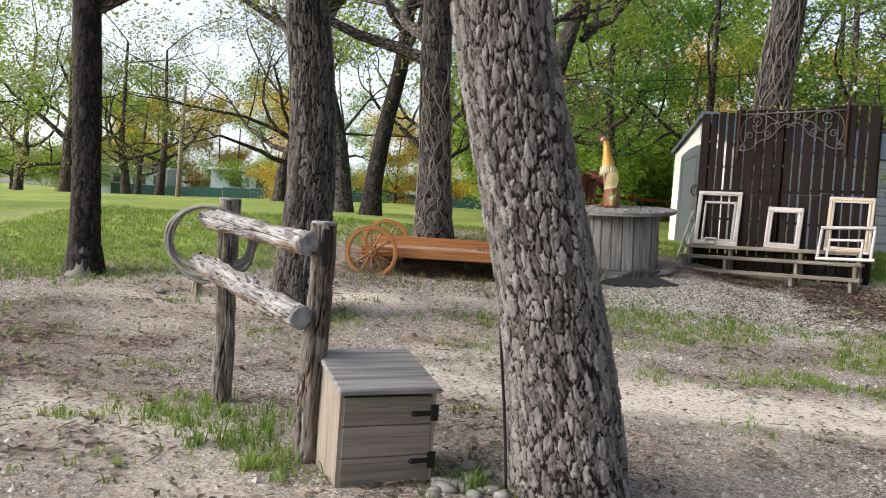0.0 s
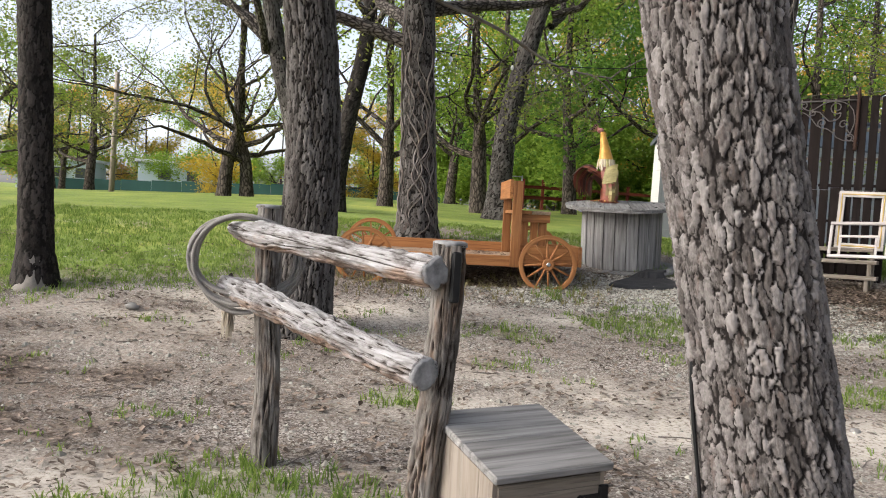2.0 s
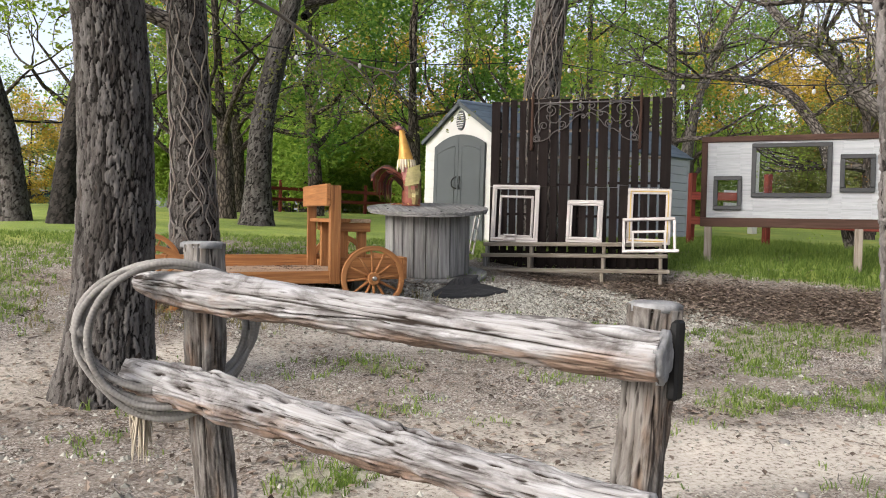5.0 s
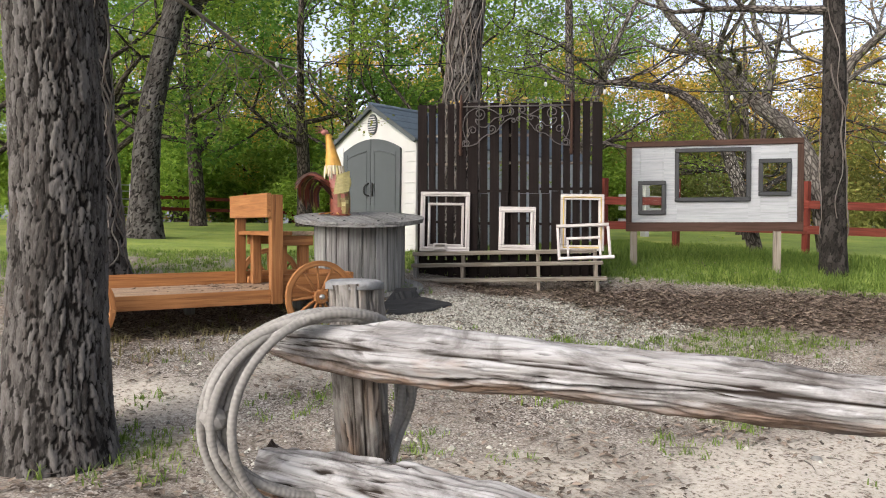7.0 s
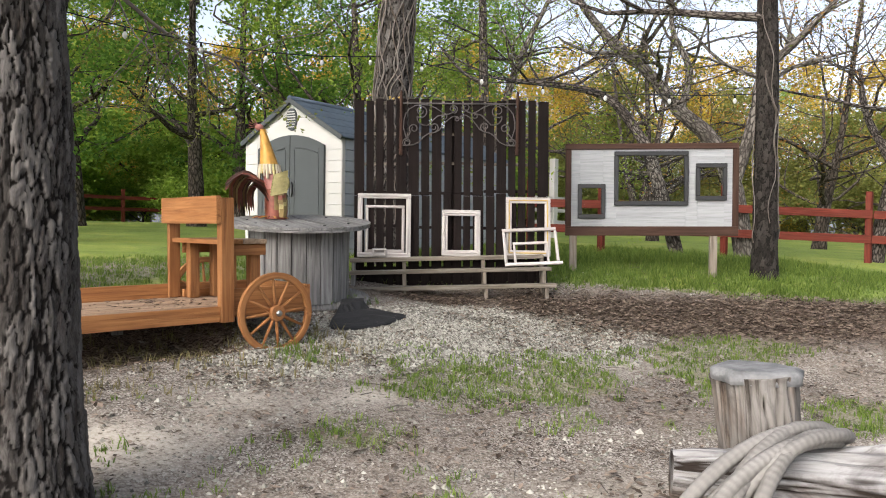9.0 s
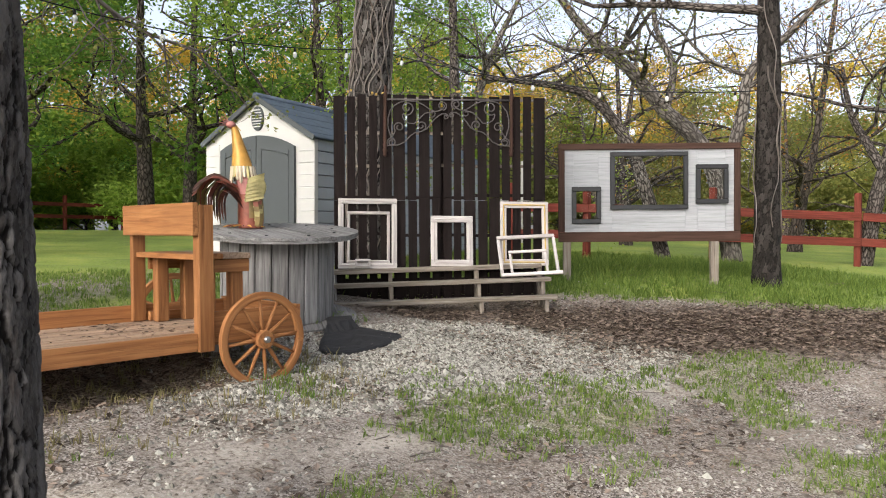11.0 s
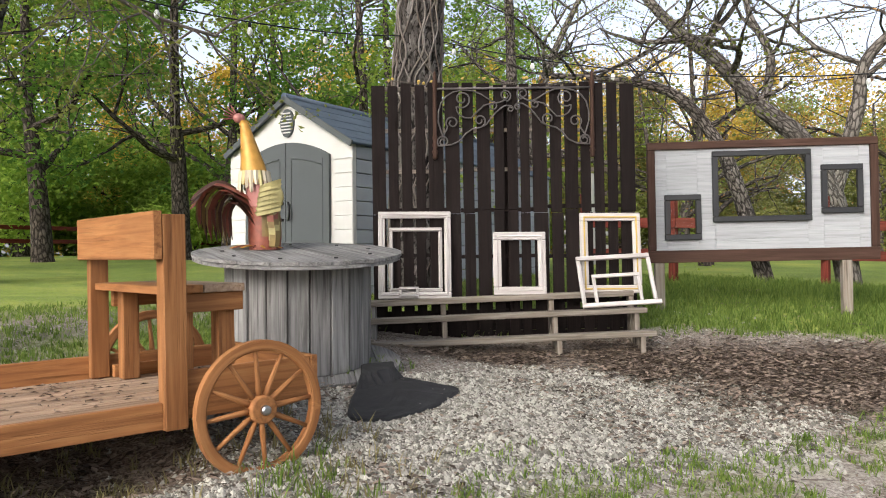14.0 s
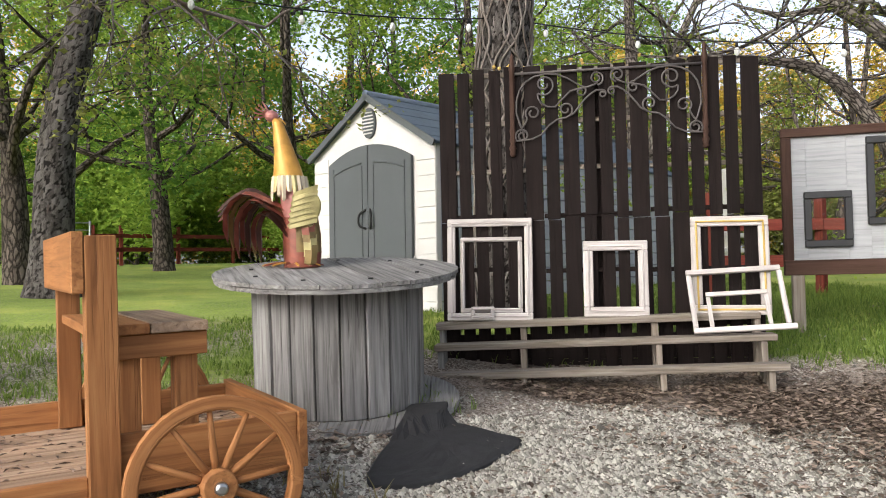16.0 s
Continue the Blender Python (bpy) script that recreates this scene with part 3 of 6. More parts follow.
def picture_frame(a0, a1, z0, z1, rail, paint, label, b0=0.10, b1=0.03, inner=None, thick=0.03):
    """A moulded frame that leans back on the wall: foot at b0, head at b1."""
    h = z1 - z0
    lean = math.degrees(math.asin((b0 - b1) / h))
    top = tagged(new("picture_frame"), label, "frame", "frames on the steps")
    top.matrix_basis = wall_pose(a0, b0, z0) @ pose(0, 0, 0, -lean, 0, 0)
    w = a1 - a0
    for lo, hi in (((0, 0), (w, rail)), ((0, h - rail), (w, h)), ((0, rail + 0.001), (rail, h - rail - 0.001)), ((w - rail, rail + 0.001), (w, h - rail - 0.001))):
        box_part("frame_rail", (lo[0], -thick, lo[1]), (hi[0], 0, hi[1]), paint, top, bevel=0.006)
    r = rail * 0.45
    for lo, hi in (((r, r), (w - r, r + 0.014)), ((r, h - r - 0.014), (w - r, h - r)), ((r, r + 0.015), (r + 0.014, h - r - 0.015)), ((w - r - 0.014, r + 0.015), (w - r, h - r - 0.015))):
        box_part("moulding", (lo[0], -thick - 0.010, lo[1]), (hi[0], -thick + 0.002, hi[1]), inner or paint, top, bevel=0.004)
    return top


picture_frame(0.03, 0.70, 1.055, 1.86, 0.062, WHITE_WOOD, "large distressed white picture frame leaning on the wall")
picture_frame(0.13, 0.62, 1.115, 1.71, 0.036, WHITE_WOOD, "narrow white frame nested inside a larger frame", 0.075, 0.03, thick=0.02)
picture_frame(0.22, 0.40, 1.06, 1.165, 0.028, WHITE_WOOD, "tiny white frame standing on the top step", 0.155, 0.125, thick=0.02)
picture_frame(1.09, 1.58, 1.06, 1.645, 0.075, WHITE_WOOD, "medium whitewashed picture frame leaning on the wall")
picture_frame(1.90, 2.47, 1.05, 1.80, 0.075, WHITE_WOOD, "cream frame with mustard yellow edge leaning on the wall", inner=YELLOW_WOOD)


def leaning_rack():
    top = tagged(new("leaning_rack"), "thin white slatted frame leaning on the lower step", "frame")
    top.matrix_basis = wall_pose(1.87, 0.31, 0.925) @ pose(0, 0, 0, -24, -3, 0)
    for lo, hi in (((0, 0), (0.72, 0.04)), ((0, 0.46), (0.68, 0.50))):
        box_part("slat", (lo[0], -0.03, lo[1]), (hi[0], 0, hi[1]), WHITE_WOOD, top)
    for x0 in (0.0, 0.65):
        box_part("slat", (x0, -0.028, 0.042), (x0 + 0.035, -0.002, 0.458), WHITE_WOOD, top)
    for x0 in (0.12, 0.53):
        box_part("slat", (x0, -0.022, 0.042), (x0 + 0.03, -0.004, 0.28), WHITE_WOOD, top)
    box_part("slat", (0.12, -0.024, 0.282), (0.56, -0.004, 0.315), WHITE_WOOD, top)
    return top


leaning_rack()


def spiral(cx, cz, r0, r1, a0, turns, n=26):
    return [(cx + (r0 + (r1 - r0) * i / n) * math.cos(a0 + turns * 2 * math.pi * i / n), cz + (r0 + (r1 - r0) * i / n) * math.sin(a0 + turns * 2 * math.pi * i / n)) for i in range(n + 1)]


def iron_scroll():
    top = tagged(new("iron_scroll"), "wrought iron scroll bracket with turned posts on the wall", "ironwork")
    top.matrix_basis = wall_pose(0.56, 0.05, 2.33)
    for x, z0 in ((0.0, 0.0), (1.47, 0.02)):
        bm = bmesh.new()
        zz = [0, 0.02, 0.04, 0.07, 0.10, 0.13, 0.16, 0.20, 0.24, 0.45, 0.66, 0.70, 0.74, 0.80, 0.82]
        rr = [0.012, 0.026, 0.020, 0.030, 0.016, 0.028, 0.018, 0.026, 0.020, 0.022, 0.020, 0.028, 0.018, 0.014, 0.003]
        tube(bm, [(x, 0, z0 + z) for z in zz], rr, 10)
        part("turned_post", bm, FRAME_BROWN, top)
    bm = bmesh.new()
    tube(bm, [(0.02, 0, 0.655), (0.74, 0, 0.665), (1.45, 0, 0.675)], [0.011] * 3, 8)
    part("bar", bm, IRON, top)
    for side in (0, 1):
        curves = [
            spiral(0.25, 0.56, 0.022, 0.085, 0.3, -1.4) + [(0.22, 0.42), (0.33, 0.38), (0.45, 0.50), (0.60, 0.53), (0.665, 0.56)],
            spiral(0.655, 0.595, 0.055, 0.018, -1.4, 1.5),
            [(0.09, 0.18), (0.03, 0.35), (0.06, 0.53), (0.18, 0.63), (0.36, 0.635), (0.50, 0.56)] + spiral(0.535, 0.495, 0.045, 0.012, 1.7, -1.2),
            spiral(0.16, 0.34, 0.02, 0.06, 2.0, 1.3) + [(0.10, 0.26), (0.055, 0.20)],
            spiral(0.075, 0.165, 0.018, 0.055, 0.5, 1.55) + [(0.20, 0.15), (0.32, 0.27), (0.46, 0.31), (0.55, 0.42), (0.64, 0.495)] + spiral(0.70, 0.47, 0.03, 0.012, 1.6, -1.2, 14),
            spiral(0.415, 0.36, 0.016, 0.058, 0.6, -1.3),
        ]
        for c in curves:
            pts = [((x if not side else 1.47 - x), -0.005, z + (0.02 if side else 0)) for x, z in c]
            bm = bmesh.new()
            p = smooth_path(pts, max(12, len(pts) * 2))
            tube(bm, p, [0.0075] * len(p), 6)
            part("scroll", bm, IRON, top)
    return top


iron_scroll()

# ---- storage shed ----
SHED_W, SHED_L, SHED_EAVE, SHED_TOP, SHED_BASE = 2.08, 5.3, 2.84, 3.46, 0.93


def prism(bm, outline, y0, y1):
    """Extrude an outline in x, z from y0 to y1."""
    lay = grain(bm)
    a = [bm.verts.new((x, y0, z)) for x, z in outline]
    b = [bm.verts.new((x, y1, z)) for x, z in outline]
    for v in a + b:
        v[lay] = v.co
    bm.faces.new(a)
    bm.faces.new(list(reversed(b)))
    for i in range(len(a)):
        j = (i + 1) % len(a)
        bm.faces.new((a[j], a[i], b[i], b[j]))


def storage_shed():
    top = tagged(new("storage_shed"), "white resin storage shed with grey double doors and shingled roof", "shed")
    top.matrix_basis = pose(4.70, 14.69, SHED_BASE, 0, 0, math.degrees(-1.37))
    e, a, hw = SHED_EAVE - SHED_BASE, SHED_TOP - SHED_BASE, SHED_W / 2
    bm = bmesh.new()
    prism(bm, [(-hw, 0), (hw, 0), (hw, e - 0.05), (0, a - 0.06), (-hw, e - 0.05)], 0.0, 0.06)
    part("front_wall", bm, SHED_WHITE, top)
    bm = bmesh.new()
    prism(bm, [(-hw, 0), (hw, 0), (hw, e - 0.05), (0, a - 0.06), (-hw, e - 0.05)], SHED_L - 0.06, SHED_L)
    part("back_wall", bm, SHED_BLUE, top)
    n = 11
    for k in range(n):
        z0, z1 = k * (e - 0.06) / n, (k + 1) * (e - 0.06) / n
        for s in (-1, 1):
            x = s * (hw - 0.02)
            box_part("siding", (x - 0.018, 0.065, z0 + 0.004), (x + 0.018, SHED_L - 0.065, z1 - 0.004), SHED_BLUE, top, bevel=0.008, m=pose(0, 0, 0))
        for s in (-1, 1):
            if z1 < e - 0.02:
                x0, x1 = (-hw + 0.004, -0.76) if s < 0 else (0.76, hw - 0.004)
                box_part("panel", (x0, -0.012, z0 + 0.004), (x1, 0.0, z1 - 0.004), SHED_WHITE, top, bevel=0.006)
    slope = math.atan2(a - e, hw)
    run = hw / math.cos(slope) + 0.07
    rows = 9
    for s in (-1, 1):
        rot = pose(0, 0, a) @ pose(0, 0, 0, 0, math.degrees(slope) * s, 0)
        for k in range(rows):
            u0, u1 = run * k / rows, run * (k + 1) / rows
            lo, hi = (u0, u1) if s > 0 else (-u1, -u0)
            box_part("shingle_strip", (lo, -0.06, -0.045 + 0.004 * (k % 2)), (hi, SHED_L + 0.06, -0.012 + 0.004 * (k % 2)), ROOF_GREY, top, bevel=0.008, m=rot)
        lo, hi = (0.0, run) if s > 0 else (-run, 0.0)
        box_part("fascia", (lo, -0.085, -0.075), (hi, -0.062, 0.0), SHED_GREY, top, m=rot)
    bm = bmesh.new()
    tube(bm, [(0, -0.08, a - 0.012), (0, SHED_L + 0.07, a - 0.012)], [0.045, 0.045], 8)
    part("ridge_cap", bm, ROOF_GREY, top)

    def door(s):
        w, z_side, z_mid = 0.70, e - 0.16, e + 0.03
        xs = [0.006 + w * i / 8 for i in range(9)]
        arch = [(x, z_mid - (z_mid - z_side) * (x / 0.71) ** 2) for x in xs]
        bm = bmesh.new()
        out = [(0.006, 0.06), (0.706, 0.06)] + list(reversed(arch))
        out = [(s * x, z) for x, z in out]
        prism(bm, out if s < 0 else list(reversed(out)), -0.05, -0.014)
        d = part("door", bm, SHED_GREY, top, "grey arched shed door with recessed panel")
        for x0, x1 in ((0.09, 0.105), (0.60, 0.615)):
            lo, hi = sorted((s * x0, s * x1))
            box_part("panel_bead", (lo, -0.06, 0.22), (hi, -0.049, e - 0.20), SHED_GREY, d)
        lo, hi = sorted((s * 0.106, s * 0.599))
        box_part("panel_bead", (lo, -0.06, 0.22), (hi, -0.049, 0.235), SHED_GREY, d)
        bm = bmesh.new()
        pts = [(s * x, -0.055, z_mid - 0.20 - 0.15 * (x / 0.71) ** 2) for x in (0.106, 0.2, 0.3, 0.4, 0.5, 0.6)]
        tube(bm, pts, [0.008] * len(pts), 6)
        part("panel_bead", bm, SHED_GREY, d)
        bm = bmesh.new()
        pts = smooth_path([(s * 0.035, -0.05, 0.98), (s * 0.10, -0.10, 1.02), (s * 0.10, -0.10, 1.14), (s * 0.035, -0.05, 1.20)], 12)
        tube(bm, pts, [0.014] * 12, 8)
        part("handle", bm, BLACK_IRON, d, "black curved door handle")
    door(-1)
    door(1)
    bm = bmesh.new()
    tube(bm, [(0, -0.03, a - 0.34), (0, 0.0, a - 0.34)], [0.13, 0.13], 24)
    for v in bm.verts:
        v.co.z = (v.co.z - (a - 0.34)) * 1.35 + a - 0.34
        v.co.x *= 0.85
    vent = part("vent", bm, SHED_GREY, top, "oval grey gable vent")
    for k in range(7):
        z = a - 0.34 - 0.12 + 0.04 * k
        hwk = 0.095 * math.sqrt(max(0.05, 1 - ((z - a + 0.34) / 0.17) ** 2))
        box_part("louvre", (-hwk, -0.042, z - 0.008), (hwk, -0.03, z + 0.008), SHED_WHITE, vent, m=pose(0, 0, 0))
    box_part("base", (-hw - 0.03, -0.10, -0.25), (hw + 0.03, SHED_L + 0.05, 0.0), SHED_WHITE, top)
    return top


storage_shed()

# ---- framed board with three windows ----
BOARD_W, BOARD_H = 2.36, 1.28
BOARD = Matrix.Translation((6.607, 10.788, 2.64 - BOARD_H)) @ pose(0, 0, 0, 0, 0, math.degrees(-0.872)) @ Matrix(((1, 0, 0, 0), (0, 1, 0, 0), (0.025, 0, 1, 0), (0, 0, 0, 1)))
WINDOWS = ((0.17, 0.24, 0.55, 0.72), (0.67, 0.42, 1.68, 1.17), (1.78, 0.49, 2.20, 1.00))


def window_board():
    top = tagged(new("window_board"), "white board with brown border and three black framed windows", "sign board")
    top.matrix_basis = BOARD
    lo_z, hi_z = 0.13, BOARD_H - 0.08
    xs = sorted({0.08, BOARD_W - 0.08, *[v for w in WINDOWS for v in (w[0] + 0.03, w[2] - 0.03)]})
    bm = bmesh.new()
    for x0, x1 in zip(xs, xs[1:]):
        hole = [w for w in WINDOWS if w[0] + 0.03 <= x0 + 1e-6 and w[2] - 0.03 >= x1 - 1e-6]
        cuts = [lo_z] + ([hole[0][1] + 0.03, hole[0][3] - 0.03] if hole else []) + [hi_z]
        for z0, z1 in zip(cuts[::2], cuts[1::2]):
            laps = [z0] + [lo_z + 0.107 * k for k in range(1, 11) if z0 + 0.02 < lo_z + 0.107 * k < z1 - 0.02] + [z1]
            for u0, u1 in zip(laps, laps[1:]):
                box(bm, (x0, -0.010, u0), (x1, 0.008, u1), None, 0.0022)
    part("panel", bm, WHITE_PANEL, top, "white painted panel")
    for lo, hi in (((0, 0), (BOARD_W, 0.13)), ((0, BOARD_H - 0.08), (BOARD_W, BOARD_H)), ((0, 0.132), (0.08, BOARD_H - 0.082)), ((BOARD_W - 0.08, 0.132), (BOARD_W, BOARD_H - 0.082))):
        box_part("border", (lo[0], -0.035, lo[1]), (hi[0], 0.03, hi[1]), FRAME_BROWN, top, bevel=0.005)
    glass, nt, p = material("clear_pane", 0.02)
    p.inputs["Transmission Weight"].default_value = 1.0
    p.inputs["IOR"].default_value = 1.12
    p.inputs["Base Color"].default_value = (0.85, 0.88, 0.86, 1)
    for x0, z0, x1, z1 in WINDOWS:
        bm = bmesh.new()
        f = 0.06
        for lo, hi in (((x0, z0), (x1, z0 + f)), ((x0, z1 - f), (x1, z1)), ((x0, z0 + f + 0.001), (x0 + f, z1 - f - 0.001)), ((x1 - f, z0 + f + 0.001), (x1, z1 - f - 0.001))):
            box(bm, (lo[0], -0.05, lo[1]), (hi[0], -0.011, hi[1]), None, 0.006)
        w = part("window", bm, BLACK_FRAME, top, "black moulded window frame")
        pane = box_part("pane", (x0 + 0.032, -0.004, z0 + 0.032), (x1 - 0.032, 0.0, z1 - 0.032), glass, w, "clear glass pane", bevel=0)
        pane.visible_shadow = False
    for x in (0.06, 1.98):
        box_part("leg", (x, -0.03, -0.95), (x + 0.10, 0.05, 0.0 if x < 1 else 0.0), STEP_WOOD, top, bevel=0.006)
    return top


window_board()

# ---- cable spool and rooster ----
SPOOL = (2.60, 11.46)


def cable_spool():
    top = thing("cable_spool", (SPOOL[0], SPOOL[1], 0.62), "weathered grey wooden cable spool standing as a table", "table", turn=14)
    top.matrix_basis = pose(SPOOL[0], SPOOL[1], 0.62, 6, 0, -35)
    rng = random.Random(9)
    R = 0.775

    def planks(z0, z1, r, count, name, turn):
        w = 2 * r / count
        for k in range(count):
            x0, x1 = -r + k * w, -r + (k + 1) * w
            out = []
            n = 7
            for i in range(n):
                x = x0 + 0.003 + (w - 0.006) * i / (n - 1)
                out.append((x, math.sqrt(max(0.0009, r * r - x * x)) * rng.uniform(0.985, 1.0)))
            pts = out + [(x, -y * rng.uniform(0.99, 1.0)) for x, y in reversed(out)]
            bm = bmesh.new()
            lay = grain(bm)
            dz = rng.uniform(-0.002, 0.002)
            lo = [bm.verts.new((x, y, z0 + dz)) for x, y in pts]
            hi = [bm.verts.new((x, y, z1 + dz)) for x, y in pts]
            bm.faces.new(lo)
            bm.faces.new(list(reversed(hi)))
            for i in range(len(lo)):
                j = (i + 1) % len(lo)
                bm.faces.new((lo[j], lo[i], hi[i], hi[j]))
            bmesh.ops.recalc_face_normals(bm, faces=bm.faces)
            for v in bm.verts:
                v[lay] = Vector((v.co.y + k * 3.1, v.co.x, v.co.z))
                v.co = pose(0, 0, 0, 0, 0, turn) @ v.co
            part(name, bm, GREY_WOOD, top)
    planks(0.0, 0.035, R, 8, "base_plank", 0)
    planks(0.820, 0.845, R * 0.99, 8, "under_plank", 90)
    planks(0.847, 0.870, R, 9, "top_plank", 20)
    n = 22
    for k in range(n):
        a0, a1 = 2 * math.pi * k / n, 2 * math.pi * (k + 1) / n
        r = 0.515 + rng.uniform(-0.006, 0.006)
        bm = bmesh.new()
        box(bm, (-(a1 - a0) * r / 2 + 0.003, -0.02, 0.037), ((a1 - a0) * r / 2 - 0.003, 0.02, 0.818), pose(0, 0, 0, 0, 0, math.degrees(a0)) @ pose(0, -r, 0), 0.004)
        part("stave", bm, GREY_WOOD, top)
    for k in range(9):
        a = k * 2 * math.pi / 9 + 0.3
        bm = bmesh.new()
        tube(bm, [(0.56 * math.cos(a), 0.56 * math.sin(a), 0.867), (0.56 * math.cos(a), 0.56 * math.sin(a), 0.878)], [0.016, 0.014], 8)
        part("bolt", bm, BLACK_IRON, top)
    return top


cable_spool()
TOP_Z = 1.50


def metal_rooster():
    bm = bmesh.new()

    def blob(center, radii, slot, rot=None, seg=20):
        made = bmesh.ops.create_uvsphere(bm, u_segments=seg, v_segments=12, radius=1.0)["verts"]
        m = Matrix.Translation(center) @ (rot or Matrix.Identity(4)) @ Matrix.Diagonal((*radii, 1))
        for v in made:
            v.co = m @ v.co
            for f in v.link_faces:
                f.material_index = slot
                f.smooth = True

    def blade(pts, widths, side, slot, thick=0.006):
        """A pointed sheet feather along pts, spread along side."""
        pts = smooth_path(pts, 9)
        side = Vector(side).normalized()
        nrm = (pts[-1] - pts[0]).cross(side).normalized()
        ws = [widths[0] + (widths[1] - widths[0]) * min(1, i / 5) for i in range(8)] + [0.002]
        ring = []
        for p, w in zip(pts, ws):
            ring.append([bm.verts.new(p - side * w), bm.verts.new(p + nrm * (w * 0.35 + thick)), bm.verts.new(p + side * w), bm.verts.new(p + nrm * w * 0.2)])
        for r0, r1 in zip(ring, ring[1:]):
            for k in range(4):
                f = bm.faces.new((r0[k], r0[(k + 1) % 4], r1[(k + 1) % 4], r1[k]))
                f.material_index = slot
    def lathe(rows, slot_of, sides=24):
        """Rings of (x, z, radius, depth) joined into a smooth skin."""
        lay = [[bm.verts.new((x + math.cos(k * 2 * math.pi / sides) * r, math.sin(k * 2 * math.pi / sides) * r * deep, z)) for k in range(sides)] for x, z, r, deep in rows]
        for i, (r0, r1) in enumerate(zip(lay, lay[1:])):
            for k in range(sides):
                f = bm.faces.new((r0[k], r0[(k + 1) % sides], r1[(k + 1) % sides], r1[k]))
                f.material_index, f.smooth = slot_of(i, k / sides), True
        bm.faces.new(lay[-1]).material_index = slot_of(len(rows) - 2, 0)

    # body: rust with an olive gold breast panel, red chest above
    lathe([(0.09, 0.0, 0.118, 0.9), (0.092, 0.10, 0.126, 0.9), (0.09, 0.22, 0.125, 0.9), (0.08, 0.33, 0.118, 0.9), (0.065, 0.43, 0.112, 0.95), (0.045, 0.52, 0.100, 1.0)], lambda i, a: 4 if i > 2 and 0.45 < a < 0.88 else 2 if i > 0 and 0.68 < a < 0.93 else 0)
    for k in range(7):
        z = 0.06 + 0.045 * k
        blade([(0.15 - 0.006 * k, -0.118, z + 0.11), (0.155 - 0.006 * k, -0.128, z + 0.04), (0.145, -0.122, z - 0.05)], (0.05, 0.04), (1, 0.25, 0), (2, 5, 2, 0)[k % 4])
    # long neck with a jagged cream collar
    lathe([(0.018, 0.505, 0.112, 1.0), (0.012, 0.56, 0.108, 1.0), (0.0, 0.66, 0.090, 1.0), (-0.018, 0.76, 0.070, 1.0), (-0.038, 0.86, 0.052, 1.0), (-0.058, 0.95, 0.037, 1.0), (-0.072, 0.985, 0.030, 1.0)], lambda i, a: 1)
    for k in range(20):
        a = k * 2 * math.pi / 20
        d = Vector((math.cos(a), math.sin(a), 0))
        blade([Vector((0.014, 0, 0.60)) + d * 0.103, Vector((0.018, 0, 0.53)) + d * 0.116, Vector((0.022, 0, 0.49 - 0.03 * (k % 3))) + d * 0.124], (0.024, 0.015), (-math.sin(a), math.cos(a), 0), 3 if k % 4 else 5)
    # head, beak and the fingers of the comb
    blob((-0.10, 0, 1.005), (0.046, 0.036, 0.038), 4)
    blade([(-0.055, 0, 0.99), (-0.03, 0, 0.97), (-0.01, 0, 0.945)], (0.014, 0.010), (0, 1, 0.2), 1)
    for k in range(5):
        t = 0.35 + 0.36 * k
        d = Vector((-math.sin(t), 0, math.cos(t)))
        q = Vector((-0.11, 0, 1.015))
        blade([q + d * 0.03, q + d * 0.06 + Vector((-0.006, 0, 0)), q + d * 0.09 + Vector((-0.016, 0, 0.004))], (0.013, 0.009), (0.2, 1, 0), 4)
    # wing: a rounded fan with scalloped edge
    blob((0.125, -0.125, 0.385), (0.095, 0.022, 0.115), 5, Matrix.Rotation(0.35, 4, "Y"))
    for k in range(6):
        z = 0.47 - 0.036 * k
        blade([(0.20, -0.135, z + 0.035), (0.12, -0.158, z + 0.012), (0.035 - 0.006 * k, -0.155, z - 0.018)], (0.034, 0.030), (0.15, 0.1, 1), 5)
    # tail: broad feathers that rise, arch over and hang
    rng = random.Random(3)
    for k in range(17):
        f = k / 16
        y = -0.13 + 0.26 * ((k * 7) % 17) / 16
        out = 0.10 + 0.24 * f
        peak = 0.36 + 0.13 * f + rng.uniform(-0.02, 0.02)
        foot = 0.02 + 0.10 * rng.random() + 0.06 * f
        blade([(0.02, y * 0.4, 0.20 + 0.18 * f), (-0.06 - out * 0.25, y * 0.8, peak * 0.92), (-0.08 - out * 0.62, y, peak), (-0.08 - out * 0.95, y * 1.1, peak * 0.62 + foot * 0.4), (-0.06 - out * 0.98, y * 1.15, foot)], (0.036, 0.040), (0.35, 1, 0.35), (6, 0, 2, 0, 5, 6, 2)[k % 7])
    for k in range(3):
        blade([(-0.12, 0.03 * k, 0.46), (-0.24, 0.03 * k, 0.515), (-0.36, 0.03 * k, 0.46 - 0.02 * k), (-0.46, 0.03 * k, 0.37 - 0.03 * k)], (0.028, 0.034), (0, 0.8, 0.6), (6, 6, 0)[k])
    for k in range(14):
        a = k * 0.45
        blade([(0.03, 0, 0.03), (0.03 + 0.13 * math.cos(a), 0.12 * math.sin(a), 0.025), (0.03 + 0.2 * math.cos(a), 0.18 * math.sin(a), 0.010)], (0.016, 0.010), (-math.sin(a), math.cos(a), 0), 1 if k % 2 else 0)
